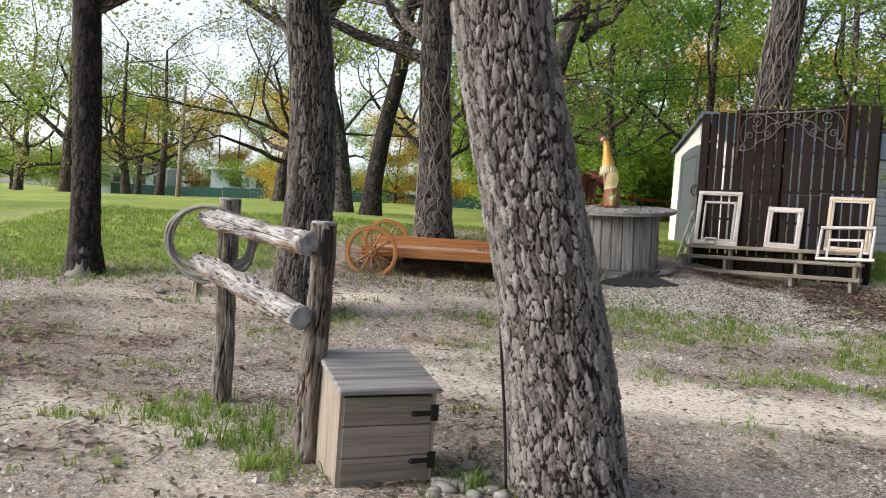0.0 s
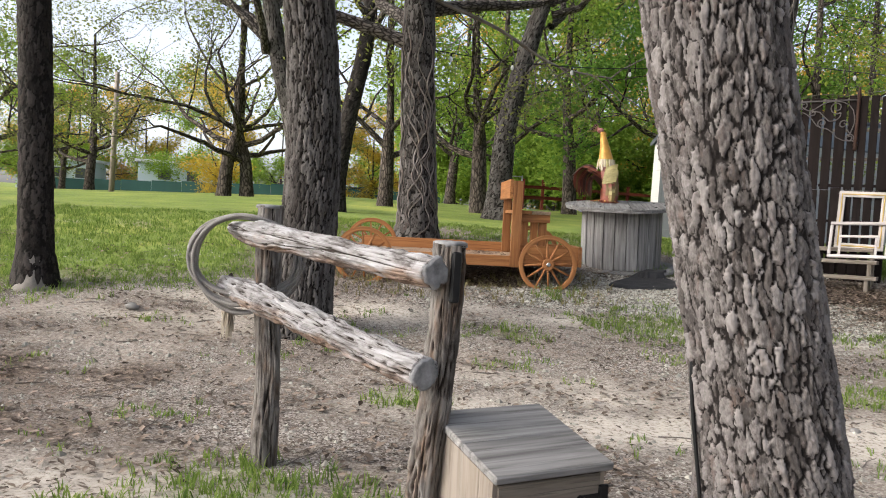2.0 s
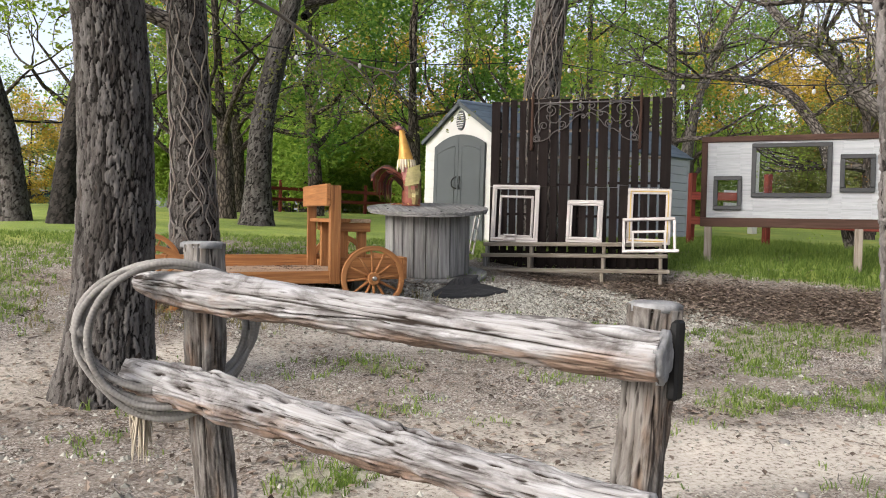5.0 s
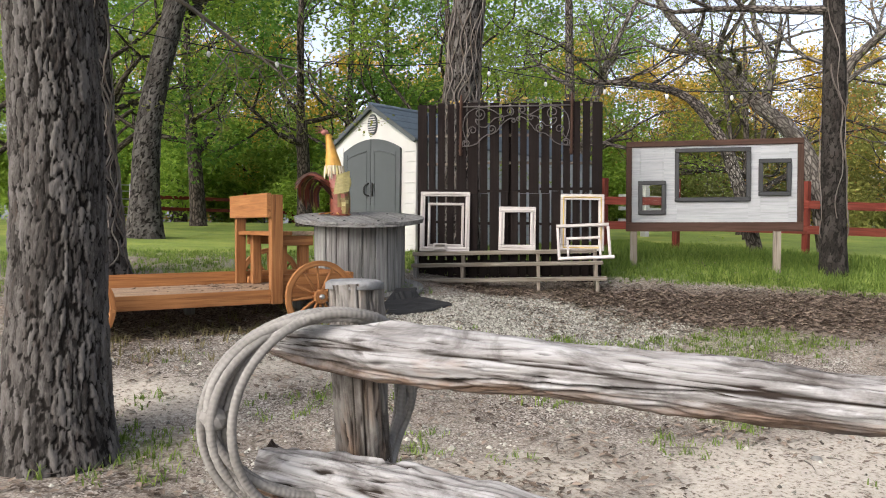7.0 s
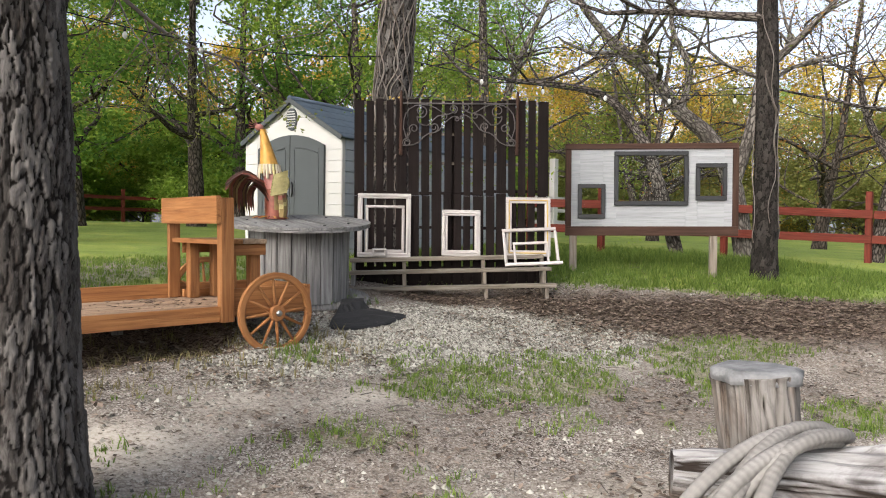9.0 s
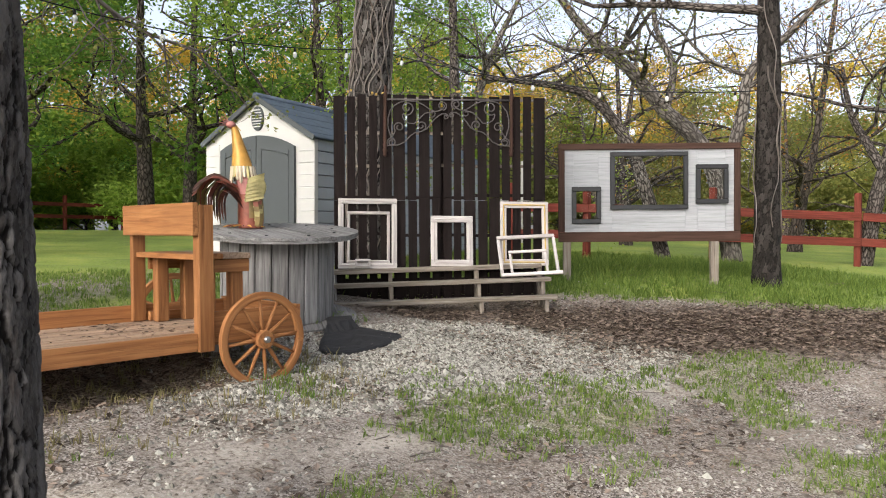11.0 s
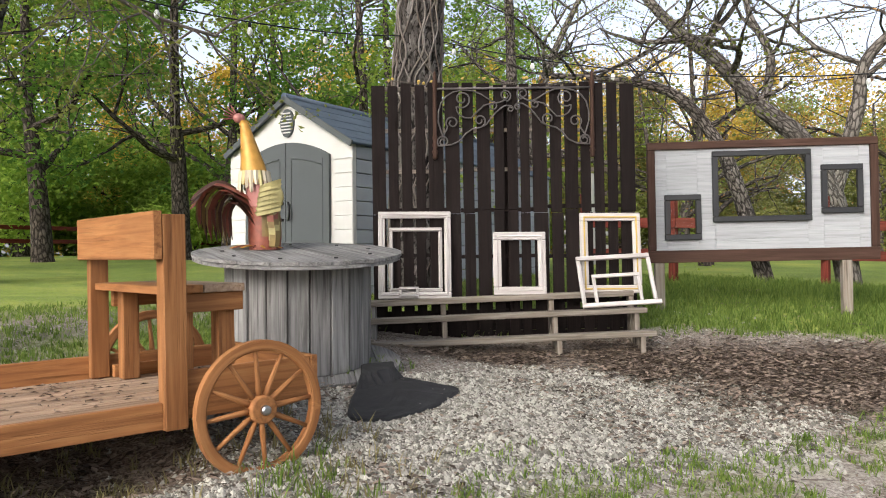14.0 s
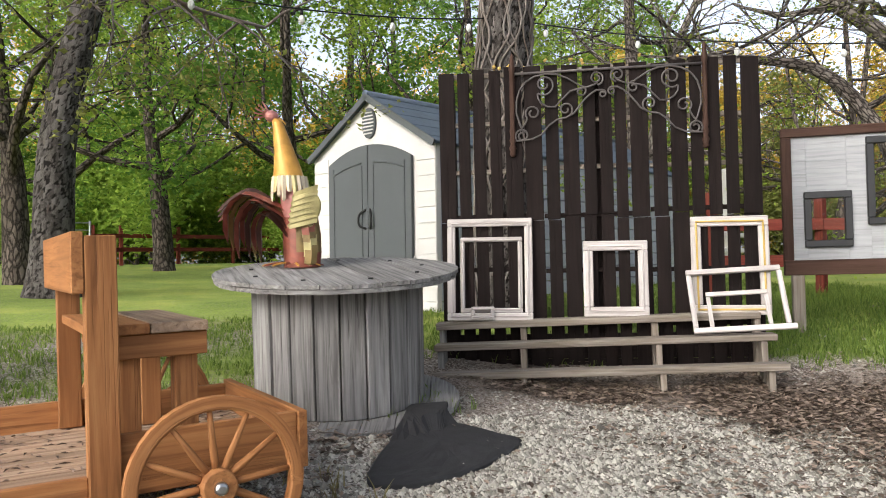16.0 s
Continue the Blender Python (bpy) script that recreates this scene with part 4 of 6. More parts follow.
    mats = [plain("rust_red_metal", (0.24, 0.065, 0.04), 0.5, 0.15, 0.35, 12), plain("ochre_yellow_metal", (0.60, 0.31, 0.055), 0.45, 0.2, 0.25, 9), plain("olive_bronze_metal", (0.22, 0.15, 0.05), 0.5, 0.15, 0.4, 8), plain("cream_metal", (0.62, 0.52, 0.38), 0.5, 0.1, 0.2), plain("dusty_pink_metal", (0.42, 0.17, 0.15), 0.5, 0.2), plain("pale_gold_metal", (0.42, 0.36, 0.15), 0.5, 0.1, 0.3, 10), plain("dark_brown_metal", (0.085, 0.04, 0.028), 0.45, 0.4, 0.3)]
    ob = part("rooster_statue", bm, mats)
    ob.matrix_basis = pose(2.36, 11.72, TOP_Z, 0, 0, -28)
    return tagged(ob, "painted sheet metal rooster statue standing on the spool", "statue")


metal_rooster()

# ---- wagon with bench ----
WAGON = Matrix.Translation((0.802, 9.918, 0)) @ pose(0, 0, 0, 0, -0.9, math.degrees(-0.063))


def wagon_wheel(parent, x, y, z, r=0.335):
    bm = bmesh.new()
    tube(bm, [(0, -0.05, 0), (0, -0.045, 0), (0, 0.03, 0), (0, 0.035, 0)], [0.06, 0.068, 0.068, 0.06], 20)
    for v in bm.verts:
        v.co += Vector((x, y, z))
    wheel = part("wheel", bm, CEDAR, parent, "wooden spoked wheel")
    bm = bmesh.new()
    n = 40
    lay = grain(bm)
    prof = ((r, -0.022), (r, 0.018), (r - 0.012, 0.022), (r - 0.048, 0.022), (r - 0.052, 0.016), (r - 0.052, -0.018), (r - 0.044, -0.024), (r - 0.008, -0.024))
    rows = []
    for k in range(n):
        a = 2 * math.pi * k / n
        row = []
        for rad, yy in prof:
            v = bm.verts.new((x + rad * math.cos(a), y + yy, z + rad * math.sin(a)))
            v[lay] = Vector((a * rad, rad, yy))
            row.append(v)
        rows.append(row)
    for k in range(n):
        for j in range(len(prof)):
            f = bm.faces.new((rows[k][j], rows[(k + 1) % n][j], rows[(k + 1) % n][(j + 1) % len(prof)], rows[k][(j + 1) % len(prof)]))
    bmesh.ops.recalc_face_normals(bm, faces=bm.faces)
    part("rim", bm, CEDAR, wheel)
    for k in range(12):
        a = math.pi * 2 * k / 12 + 0.08
        bm = bmesh.new()
        c, s = math.cos(a), math.sin(a)
        q = [0.05, 0.10, 0.18, r - 0.045]
        tube(bm, [(x + c * d, y - 0.002, z + s * d) for d in q], [0.013, 0.016, 0.013, 0.010], 8)
        part("spoke", bm, CEDAR, wheel)
    bm = bmesh.new()
    tube(bm, [(x, y - 0.075, z), (x, y - 0.07, z), (x, y - 0.045, z)], [0.012, 0.024, 0.026], 12)
    part("axle_cap", bm, STEEL, wheel, "shiny steel axle cap")


def bench_wagon():
    top = tagged(new("bench_wagon"), "orange stained cedar flatbed wagon with bench and spoked wheels", "wagon")
    top.matrix_basis = WAGON
    L0, L1, W = -1.80, 0.80, 1.13
    zs0, zs1 = 0.64, 0.765
    box_part("side_board", (L0, 0.03, zs0), (0.0, 0.07, zs1), CEDAR, top)
    box_part("side_board", (0.112, 0.045, zs0 + 0.03), (L1, 0.085, 0.90), CEDAR, top)
    box_part("side_board", (L0, W - 0.04, zs0), (L1, W, zs1 + 0.12), CEDAR, top)
    box_part("end_board", (L1 + 0.001, 0.03, zs0 + 0.03), (L1 + 0.04, W, 0.905), CEDAR, top)
    box_part("end_board", (L0 - 0.041, 0.03, zs0), (L0 - 0.001, W, zs1), CEDAR, top)
    n = 9
    y0, y1 = 0.075, W - 0.045
    for k in range(n):
        a, b = y0 + (y1 - y0) * k / n, y0 + (y1 - y0) * (k + 1) / n
        dz = random.uniform(-0.002, 0.002)
        box_part("deck_plank", (L0, a + 0.003, zs1 - 0.035 + dz), (L1 - 0.002, b - 0.003, zs1 - 0.004 + dz), DECK_WOOD, top, bevel=0.003)
    # bench
    box_part("post", (0.0, 0.0, zs0 - 0.005), (0.11, 0.085, 1.64), CEDAR, top)
    box_part("post", (0.0, W - 0.10, zs1), (0.10, W - 0.045, 1.63), CEDAR, top)
    box_part("backrest", (-0.045, 0.0, 1.43), (-0.002, W - 0.03, 1.655), CEDAR, top)
    for k in range(2):
        box_part("seat_board", (0.02 + 0.222 * k, 0.10, 1.262), (0.238 + 0.222 * k, W - 0.11, 1.302), DECK_WOOD if k else CEDAR, top)
    for x in (0.12, 0.34):
        for y in (0.16, W - 0.26):
            box_part("leg", (x, y, zs1), (x + 0.09, y + 0.085, 1.260), CEDAR, top)
    for y in (0.12, W - 0.17):
        box_part("seat_bearer", (0.10, y, 1.167), (0.46, y + 0.038, 1.260), CEDAR, top)
    box_part("stretcher", (0.11, W - 0.14, zs1), (0.45, W - 0.10, zs1 + 0.07), CEDAR, top)
    for x, y in ((0.425, -0.10), (-1.69, -0.10)):
        wagon_wheel(top, x, y, 0.695)
    for x, y in ((0.425, W + 0.10), (-1.69, W + 0.10)):
        wagon_wheel(top, x, y, 0.78)
    for x in (0.425, -1.69):
        bm = bmesh.new()
        tube(bm, [(x, -0.05, 0.695), (x, W + 0.05, 0.78)], [0.022, 0.022], 8)
        part("axle", bm, CEDAR, top)
    for x in (-1.5, -0.55, 0.43):
        for y in (0.60, W - 0.2) if x > 0 else (W - 0.2,):
            box_part("block", (x, y, 0.24), (x + 0.1, y + 0.09, zs0 + 0.03), GREY_WOOD, top)
    return top


bench_wagon()

# ---- hitching rail ----
def log(name, pts, radii, mat, parent, seed, gnarl):
    """A weathered log: splits along the grain, knot holes and worn lumps are cut into its skin."""
    rings, sides = 300, 120
    path = smooth_path(pts, rings)
    rad = np.interp(np.linspace(0, 1, rings), np.linspace(0, 1, len(radii)), radii)
    way = (path[-1] - path[0]).normalized()
    a = way.cross(Vector((0.37, 0.21, 0.9)) if abs(way.z) < 0.9 else Vector((1, 0, 0))).normalized()
    b = way.cross(a)
    verts, gl, rl, run = [], [], [], 0.0
    for i, p in enumerate(path):
        if i:
            run += (p - path[i - 1]).length
        ends = min(1.0, min(i, rings - 1 - i) / 6)
        for k in range(sides):
            th = 2 * math.pi * k / sides
            c, s = math.cos(th), math.sin(th)
            grainy = Vector((c * 2.2 + seed, s * 2.2, run * 1.1 + 0.25 * math.sin(th * 2 + run * 2)))
            bend = noise.noise(Vector((run * 4 + seed, c, s))) * 0.35
            f = noise.noise(grainy + Vector((bend, bend, 0)))
            split = max(0.0, 1 - abs(f - 0.08) / 0.055) ** 0.7
            f2 = noise.noise(Vector((c * 5.5 - seed, s * 5.5, run * 2.3 + bend)))
            check = max(0.0, 1 - abs(f2) / 0.09)
            pit = max(0.0, noise.noise(Vector((c * 6.0 + seed, s * 6.0, run * 16))) - 0.22) * 3 * gnarl
            lump = noise.noise(Vector((c * 1.1 + seed, s * 1.1 - seed, run * 4.2)))
            d = noise.voronoi(Vector((c * 1.5 + seed, s * 1.5, run * 7.5)))[0][0]
            hole = max(0.0, 1 - d / (0.17 * gnarl + 0.03)) * min(1.0, max(0.0, lump * 5 + 0.6))
            burl = max(0.0, 1 - abs(d - 0.36) / 0.2)
            fibre = noise.noise(Vector((c * 17, s * 17 + seed, run * 5)))
            wear = noise.noise(Vector((c * 3.2, s * 3.2 + seed, run * 9)))
            cut = min(1.0, 1.0 * split + 0.55 * check + 1.1 * hole + 0.8 * pit)
            r = rad[i] * (1 + 0.17 * lump + 0.13 * gnarl * wear + 0.08 * gnarl * burl) - ends * rad[i] * (0.24 * split + 0.08 * check + 0.36 * hole * gnarl + 0.13 * pit) + 0.0018 * fibre
            v = p + (a * c + b * s) * max(0.4 * rad[i], r)
            verts.append(tuple(v))
            gl.append((run + seed, c * rad[i], s * rad[i] + seed))
            rl.append((1 - cut, 0.5 + 0.5 * wear, 0.5 - 0.5 * (a * c + b * s).z))
    faces = [(i * sides + k, i * sides + (k + 1) % sides, (i + 1) * sides + (k + 1) % sides, (i + 1) * sides + k) for i in range(rings - 1) for k in range(sides)]
    faces += [tuple(reversed(range(sides))), tuple(range((rings - 1) * sides, rings * sides))]
    ob = grown(name, verts, faces, mat, parent, smooth=True)
    for key, rows in (("g", gl), ("relief", rl)):
        at = ob.data.attributes.new(key, "FLOAT_VECTOR", "POINT")
        at.data.foreach_set("vector", np.array(rows).ravel())
    return ob


def hitching_rail():
    top = tagged(new("hitching_rail"), "rustic grey cedar log hitching rail on two posts", "fence")
    log("post", [(-0.575, 3.68, -0.12), (-0.575, 3.66, 0.3), (-0.555, 3.61, 0.7), (-0.548, 3.58, 1.124)], (0.066, 0.062, 0.052, 0.055), POST_WOOD, top, 3.0, 0.9)
    log("post", [(-1.255, 4.62, -0.12), (-1.26, 4.64, 0.4), (-1.29, 4.695, 0.8), (-1.30, 4.733, 1.2)], (0.062, 0.058, 0.058, 0.061), POST_WOOD, top, 8.0, 0.55)
    log("rail", [(-1.475, 4.77, 1.085), (-1.33, 4.555, 1.075), (-1.06, 4.165, 1.058), (-0.81, 3.80, 1.04), (-0.605, 3.49, 1.027)], (0.030, 0.058, 0.053, 0.050, 0.050), RAIL_WOOD, top, 12.0, 0.75)
    log("rail", [(-1.49, 4.77, 0.815), (-1.34, 4.55, 0.79), (-1.08, 4.18, 0.755), (-0.84, 3.83, 0.72), (-0.615, 3.50, 0.695)], (0.050, 0.060, 0.057, 0.055, 0.054), RAIL_WOOD, top, 21.0, 1.25)
    ends = plain("grey_cut_end", (0.23, 0.23, 0.235), 0.9, 0, 0.5, 24, 0.6)
    for p0, d, r in (((-0.603, 3.487, 1.027), (0.205, -0.31, -0.018), 0.050), ((-0.613, 3.497, 0.695), (0.225, -0.33, -0.025), 0.053), ((-0.548, 3.58, 1.124), (0, 0, 1), 0.052), ((-1.30, 4.733, 1.2), (0, 0, 1), 0.06)):
        p0, d = Vector(p0), Vector(d).normalized()
        bm = bmesh.new()
        tube(bm, [p0 - d * 0.01, p0 + d * 0.004, p0 + d * 0.009], [r, r, r * 0.84], 26, rough=0.22, lumps=0.25, seed=p0.z * 9)
        part("cut_end", bm, ends, top, "grey sawn log end")
    bm = bmesh.new()
    box(bm, (-0.022, -0.075, 0.93), (0.012, -0.05, 1.10), pose(-0.548, 3.59, 0, 0, 0, 20), 0.006)
    part("strap", bm, BLACK_IRON, top, "black metal strap")
    return top


hitching_rail()


def rope_coil():
    rng = random.Random(6)
    bm = bmesh.new()
    side = Vector((0.985, -0.17, 0))
    out = Vector((0.17, 0.985, 0))
    pts = []
    loops = 7
    per = 48
    for i in range(loops * per):
        k, a = i / per, 2 * math.pi * i / per
        rx = 0.235 + 0.022 * math.sin(k * 2.1 + 1) + 0.010 * noise.noise(Vector((k * 1.3, 0.2, 0)))
        rz = 0.205 + 0.020 * math.sin(k * 1.7)
        c = Vector((-1.405, 4.625, 1.15 - rz))
        far = math.cos(a)
        back = 0.165 * min(1.0, max(0.0, far - 0.45) / 0.35)
        low = max(0, -math.sin(a))
        pts.append(c + side * (rx * far) + Vector((0, 0, rz * math.sin(a) + 0.006 * math.sin(k * 5))) + out * (back + 0.022 * math.sin(k * 2.6) + 0.03 * math.sin(k * 1.9) * low + 0.03 * math.sin(k * 3.3) * max(0, -far)))
    for _ in range(3):
        pts = [pts[0]] + [(p0 + 2 * p1 + p2) / 4 for p0, p1, p2 in zip(pts, pts[1:], pts[2:])] + [pts[-1]]
    tube(bm, pts, [0.0092] * len(pts), 8)
    ob = part("rope_coil", bm, ROPE)
    tagged(ob, "coiled stiff grey rope hung over the rail post", "rope")
    bm = bmesh.new()
    bmesh.ops.create_icosphere(bm, subdivisions=2, radius=0.026)
    for v in bm.verts:
        v.co = v.co * (1 + 0.3 * noise.noise(v.co * 40)) + Vector((-1.64, 4.665, 0.96))
    knot = part("knot", bm, ROPE, ob)
    bm = bmesh.new()
    for k in range(40):
        x, y = rng.gauss(0, 0.014), rng.gauss(0, 0.014)
        l = rng.uniform(0.10, 0.21)
        p = [(-1.47 + x * 0.4, 4.72 + y * 0.4, 0.75), (-1.47 + x, 4.72 + y, 0.75 - l * 0.5), (-1.47 + x * rng.uniform(0, 2), 4.72 + y * 1.6, 0.75 - l)]
        tube(bm, p, [0.004, 0.004, 0.001], 4, cap=False)
    tassel = part("frayed_tassel", bm, plain("straw_fibre", (0.42, 0.36, 0.28), 0.9))
    tagged(tassel, "frayed straw tassel hanging from the lower rail", "tassel")


rope_coil()


def wooden_box():
    top = thing("wooden_box", (-0.385, 3.33, 0), "small weathered plank box with sloping lid and black hinges", "box", turn=24)
    w, d = 0.44, 0.42
    for k, (z0, z1) in enumerate(((-0.06, 0.115), (0.118, 0.255), (0.258, 0.385))):
        box_part("front_plank", (0.012, 0.0, z0), (w - 0.012, 0.02, z1), BOX_WOOD, top)
    for x in (-0.006, w - 0.012):
        bm = bmesh.new()
        lay = grain(bm)
        out = [(0.004, -0.06), (d, -0.06), (d, 0.485), (0.004, 0.395)]
        a = [bm.verts.new((x, y, z)) for y, z in out]
        b = [bm.verts.new((x + 0.018, y, z)) for y, z in out]
        bm.faces.new(a)
        bm.faces.new(list(reversed(b)))
        for i in range(4):
            bm.faces.new((a[(i + 1) % 4], a[i], b[i], b[(i + 1) % 4]))
        bmesh.ops.recalc_face_normals(bm, faces=bm.faces)
        for v in bm.verts:
            v[lay] = Vector((v.co.z, v.co.y, v.co.x))
        part("side_panel", bm, PLY_WOOD, top, "pale plywood side panel")
    box_part("back_plank", (0.012, d - 0.02, -0.06), (w - 0.012, d, 0.48), BOX_WOOD, top)
    lid = pose(0, -0.025, 0.398, math.degrees(math.atan2(0.09, d)), 0, 0)
    for k in range(2):
        box_part("lid_board", (-0.018, 0.228 * k, 0.0), (w + 0.018, 0.226 + 0.228 * k, 0.028), GREY_WOOD, top, m=lid, bevel=0.005)
    for z in (0.30, 0.085):
        bm = bmesh.new()
        box(bm, (w - 0.02, -0.012, z - 0.03), (w + 0.016, 0.004, z + 0.045), None, 0.003)
        box(bm, (w - 0.10, -0.007, z - 0.006), (w - 0.021, -0.001, z + 0.018), None, 0.002)
        tube(bm, [(w - 0.115, -0.004, z + 0.006), (w - 0.10, -0.004, z + 0.006), (w - 0.08, -0.004, z + 0.006)], [0.004, 0.014, 0.006], 8)
        part("hinge", bm, BLACK_IRON, top, "black iron strap hinge")
    return top


wooden_box()


def rubber_mat():
    """A wedge of rubber that laps over the rim of the spool's base."""
    corners = [Vector(c) for c in ((2.06, 10.16), (2.5, 10.03), (3.08, 10.24), (3.1, 10.42), (2.96, 10.72), (3.03, 10.9), (2.82, 10.97), (2.62, 10.75))]
    c = Vector((2.68, 10.45))
    out = []
    for k, a in enumerate(corners):
        b = corners[(k + 1) % len(corners)]
        p0, p1 = corners[k - 1], corners[(k + 2) % len(corners)]
        for i in range(6):
            t = i / 6
            q = 0.5 * (2 * a + (b - p0) * t + (2 * p0 - 5 * a + 4 * b - p1) * t * t + (3 * a - p0 - 3 * b + p1) * t ** 3)
            out.append(q + 0.012 * noise.noise_vector(Vector((q.x * 9, q.y * 9, 2))).xy)

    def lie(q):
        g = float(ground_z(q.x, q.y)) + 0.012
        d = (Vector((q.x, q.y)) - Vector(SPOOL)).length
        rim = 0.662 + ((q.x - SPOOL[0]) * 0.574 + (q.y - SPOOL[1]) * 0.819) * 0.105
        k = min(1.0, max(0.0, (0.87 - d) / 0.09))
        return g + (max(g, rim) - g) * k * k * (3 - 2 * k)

    bm = bmesh.new()
    n = len(out)
    rings = []
    for s, up in ((1.0, -0.02), (1.0, 0.012), (0.96, 0.02), (0.85, 0.022), (0.7, 0.022), (0.52, 0.024), (0.3, 0.024)):
        row = []
        for q in out:
            w = c + (q - c) * s
            row.append(bm.verts.new((w.x, w.y, lie(w) + up + 0.012 * noise.noise(Vector((w.x * 7, w.y * 7, 1))))))
        rings.append(row)
    for r0, r1 in zip(rings, rings[1:]):
        for k in range(n):
            bm.faces.new((r0[k], r0[(k + 1) % n], r1[(k + 1) % n], r1[k]))
    mid = bm.verts.new((c.x, c.y, lie(c) + 0.026))
    for k in range(n):
        bm.faces.new((rings[-1][k], rings[-1][(k + 1) % n], mid))
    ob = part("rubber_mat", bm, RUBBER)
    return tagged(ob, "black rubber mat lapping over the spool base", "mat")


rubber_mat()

# ---- trees ----
def bark_trunk(name, pts, radii, mat, parent, step, depth, plate=(9.0, 24.0), seed=0.0, flare=0.0, top=3.0):
    """A trunk whose bark plates are cut into the skin; close rings below the height top."""
    long = smooth_path(pts, 1500)
    lrad = np.interp(np.linspace(0, 1, 1500), np.linspace(0, 1, len(radii)), radii)
    path, rad, runs = [long[0]], [lrad[0]], [0.0]
    run = last = 0.0
    for p0, p1, r in zip(long, long[1:], lrad[1:]):
        run += (p1 - p0).length
        if run - last >= (step if p1.z < top else 0.05):
            path.append(p1)
            rad.append(r)
            runs.append(run)
            last = run
    rings = len(path)
    girth = float(np.mean(rad))
    sides = int(2 * math.pi * girth / step)
    verts, gl, el, rl = [], [], [], []
    for p, r0, run in zip(path, rad, runs):
        sway = 0.25 * math.sin(run * 1.7)
        for k in range(sides):
            th = 2 * math.pi * k / sides
            c, s = math.cos(th + 1.2), math.sin(th + 1.2)
            r = r0 * (1 + 0.05 * noise.noise(Vector((c * 1.2 + seed, s * 1.2, run * 0.8))))
            if flare:
                r *= 1 + flare * max(0, 1 - run / 0.7) ** 2 * (0.7 + 0.5 * math.cos(3 * th + seed))
            base = Vector(((th + sway) * girth * plate[1] + seed, run * plate[0], seed))
            jag = noise.noise_vector(base * 0.8) * 0.38 + noise.noise_vector(base * 2.6) * 0.19 + noise.noise_vector(base * 6.0) * 0.10
            q = Vector((base.x + jag.x, base.y + jag.y, seed))
            d, near = noise.voronoi(q)
            e = d[1] - d[0]
            rag = noise.noise(base * 4.0)
            e2 = noise.voronoi(Vector((q.x * 1.6, q.y * 2.7, seed + 5)))[0]
            e2 = min(1.0, (e2[1] - e2[0]) / 0.12)
            cut = min(1.0, max(0.0, (e + 0.08 * rag - 0.02) / 0.15))
            tone = noise.cell(near[0] * 7.3)
            r += depth * (cut * (0.75 + 0.3 * tone) - 0.7 + 0.40 * e2 + 0.30 * noise.noise(q * 1.3) + 0.30 * rag)
            rl.append((cut * (0.45 + 0.55 * e2), 0.5 + 0.5 * tone, 0.0))
            el.append((base.x, base.y, 0.0))
            verts.append((p.x + c * r, p.y + s * r, p.z))
            gl.append((run + seed, c * r0, s * r0 + seed))
    faces = []
    for i in range(rings - 1):
        for k in range(sides):
            a, b = i * sides + k, i * sides + (k + 1) % sides
            faces.append((a, b, b + sides, a + sides))
    ob = grown(name, verts, faces, mat, parent, smooth=True)
    for key, rows in (("g", gl), ("q", el), ("relief", rl)):
        at = ob.data.attributes.new(key, "FLOAT_VECTOR", "POINT")
        at.data.foreach_set("vector", np.array(rows).ravel())
    return ob


def limbs(bm, start, way, length, radius, depth, rng, tips, droop=0.0, forks=3, sides=8):
    """Grow a crooked limb and its forks; tips gathers where leaves go."""
    n = 5
    pts, rad = [Vector(start)], [radius]
    d = Vector(way).normalized()
    for i in range(n):
        d = (d + Vector((rng.gauss(0, 0.22), rng.gauss(0, 0.22), rng.gauss(0.05 - droop, 0.16)))).normalized()
        pts.append(pts[-1] + d * length / n)
        rad.append(radius * (1 - 0.62 * (i + 1) / n))
    tube(bm, pts, rad, max(3, sides), cap=False)
    if depth == 0:
        tips.extend(pts[2:])
        return
    if depth == 1:
        tips.extend(pts[3:])
    for k in range(forks):
        i = rng.randint(2, n) if k else n
        a = Vector((rng.gauss(0, 1), rng.gauss(0, 1), rng.gauss(0.15, 0.6))).normalized()
        w = (d * rng.uniform(0.5, 0.9) + a * 0.75).normalized()
        limbs(bm, pts[i], w, length * rng.uniform(0.5, 0.75), rad[i] * rng.uniform(0.6, 0.85), depth - 1, rng, tips, droop, forks, sides - 2)


def leaf_cloud(tips, per, spread, size, rng):
    """Many small folded leaves about the twig ends."""
    verts, faces = [], []
    for t in tips:
        for k in range(per):
            c = t + Vector((rng.gauss(0, spread), rng.gauss(0, spread), rng.gauss(-0.1 * spread, spread * 0.7)))
            a = Vector((rng.gauss(0, 1), rng.gauss(0, 1), rng.gauss(0, 0.6))).normalized()
            b = a.cross(Vector((rng.gauss(0, 1), rng.gauss(0, 1), rng.gauss(0, 1)))).normalized()
            s = size * rng.uniform(0.6, 1.35)
            i = len(verts)
            up = a.cross(b) * s * 0.15
            verts += [c - a * s * 0.5, c + b * s * 0.28 + up, c + a * s * 0.5, c - b * s * 0.28 + up]
            faces += [(i, i + 1, i + 2), (i, i + 2, i + 3)]
    return [tuple(v) for v in verts], faces


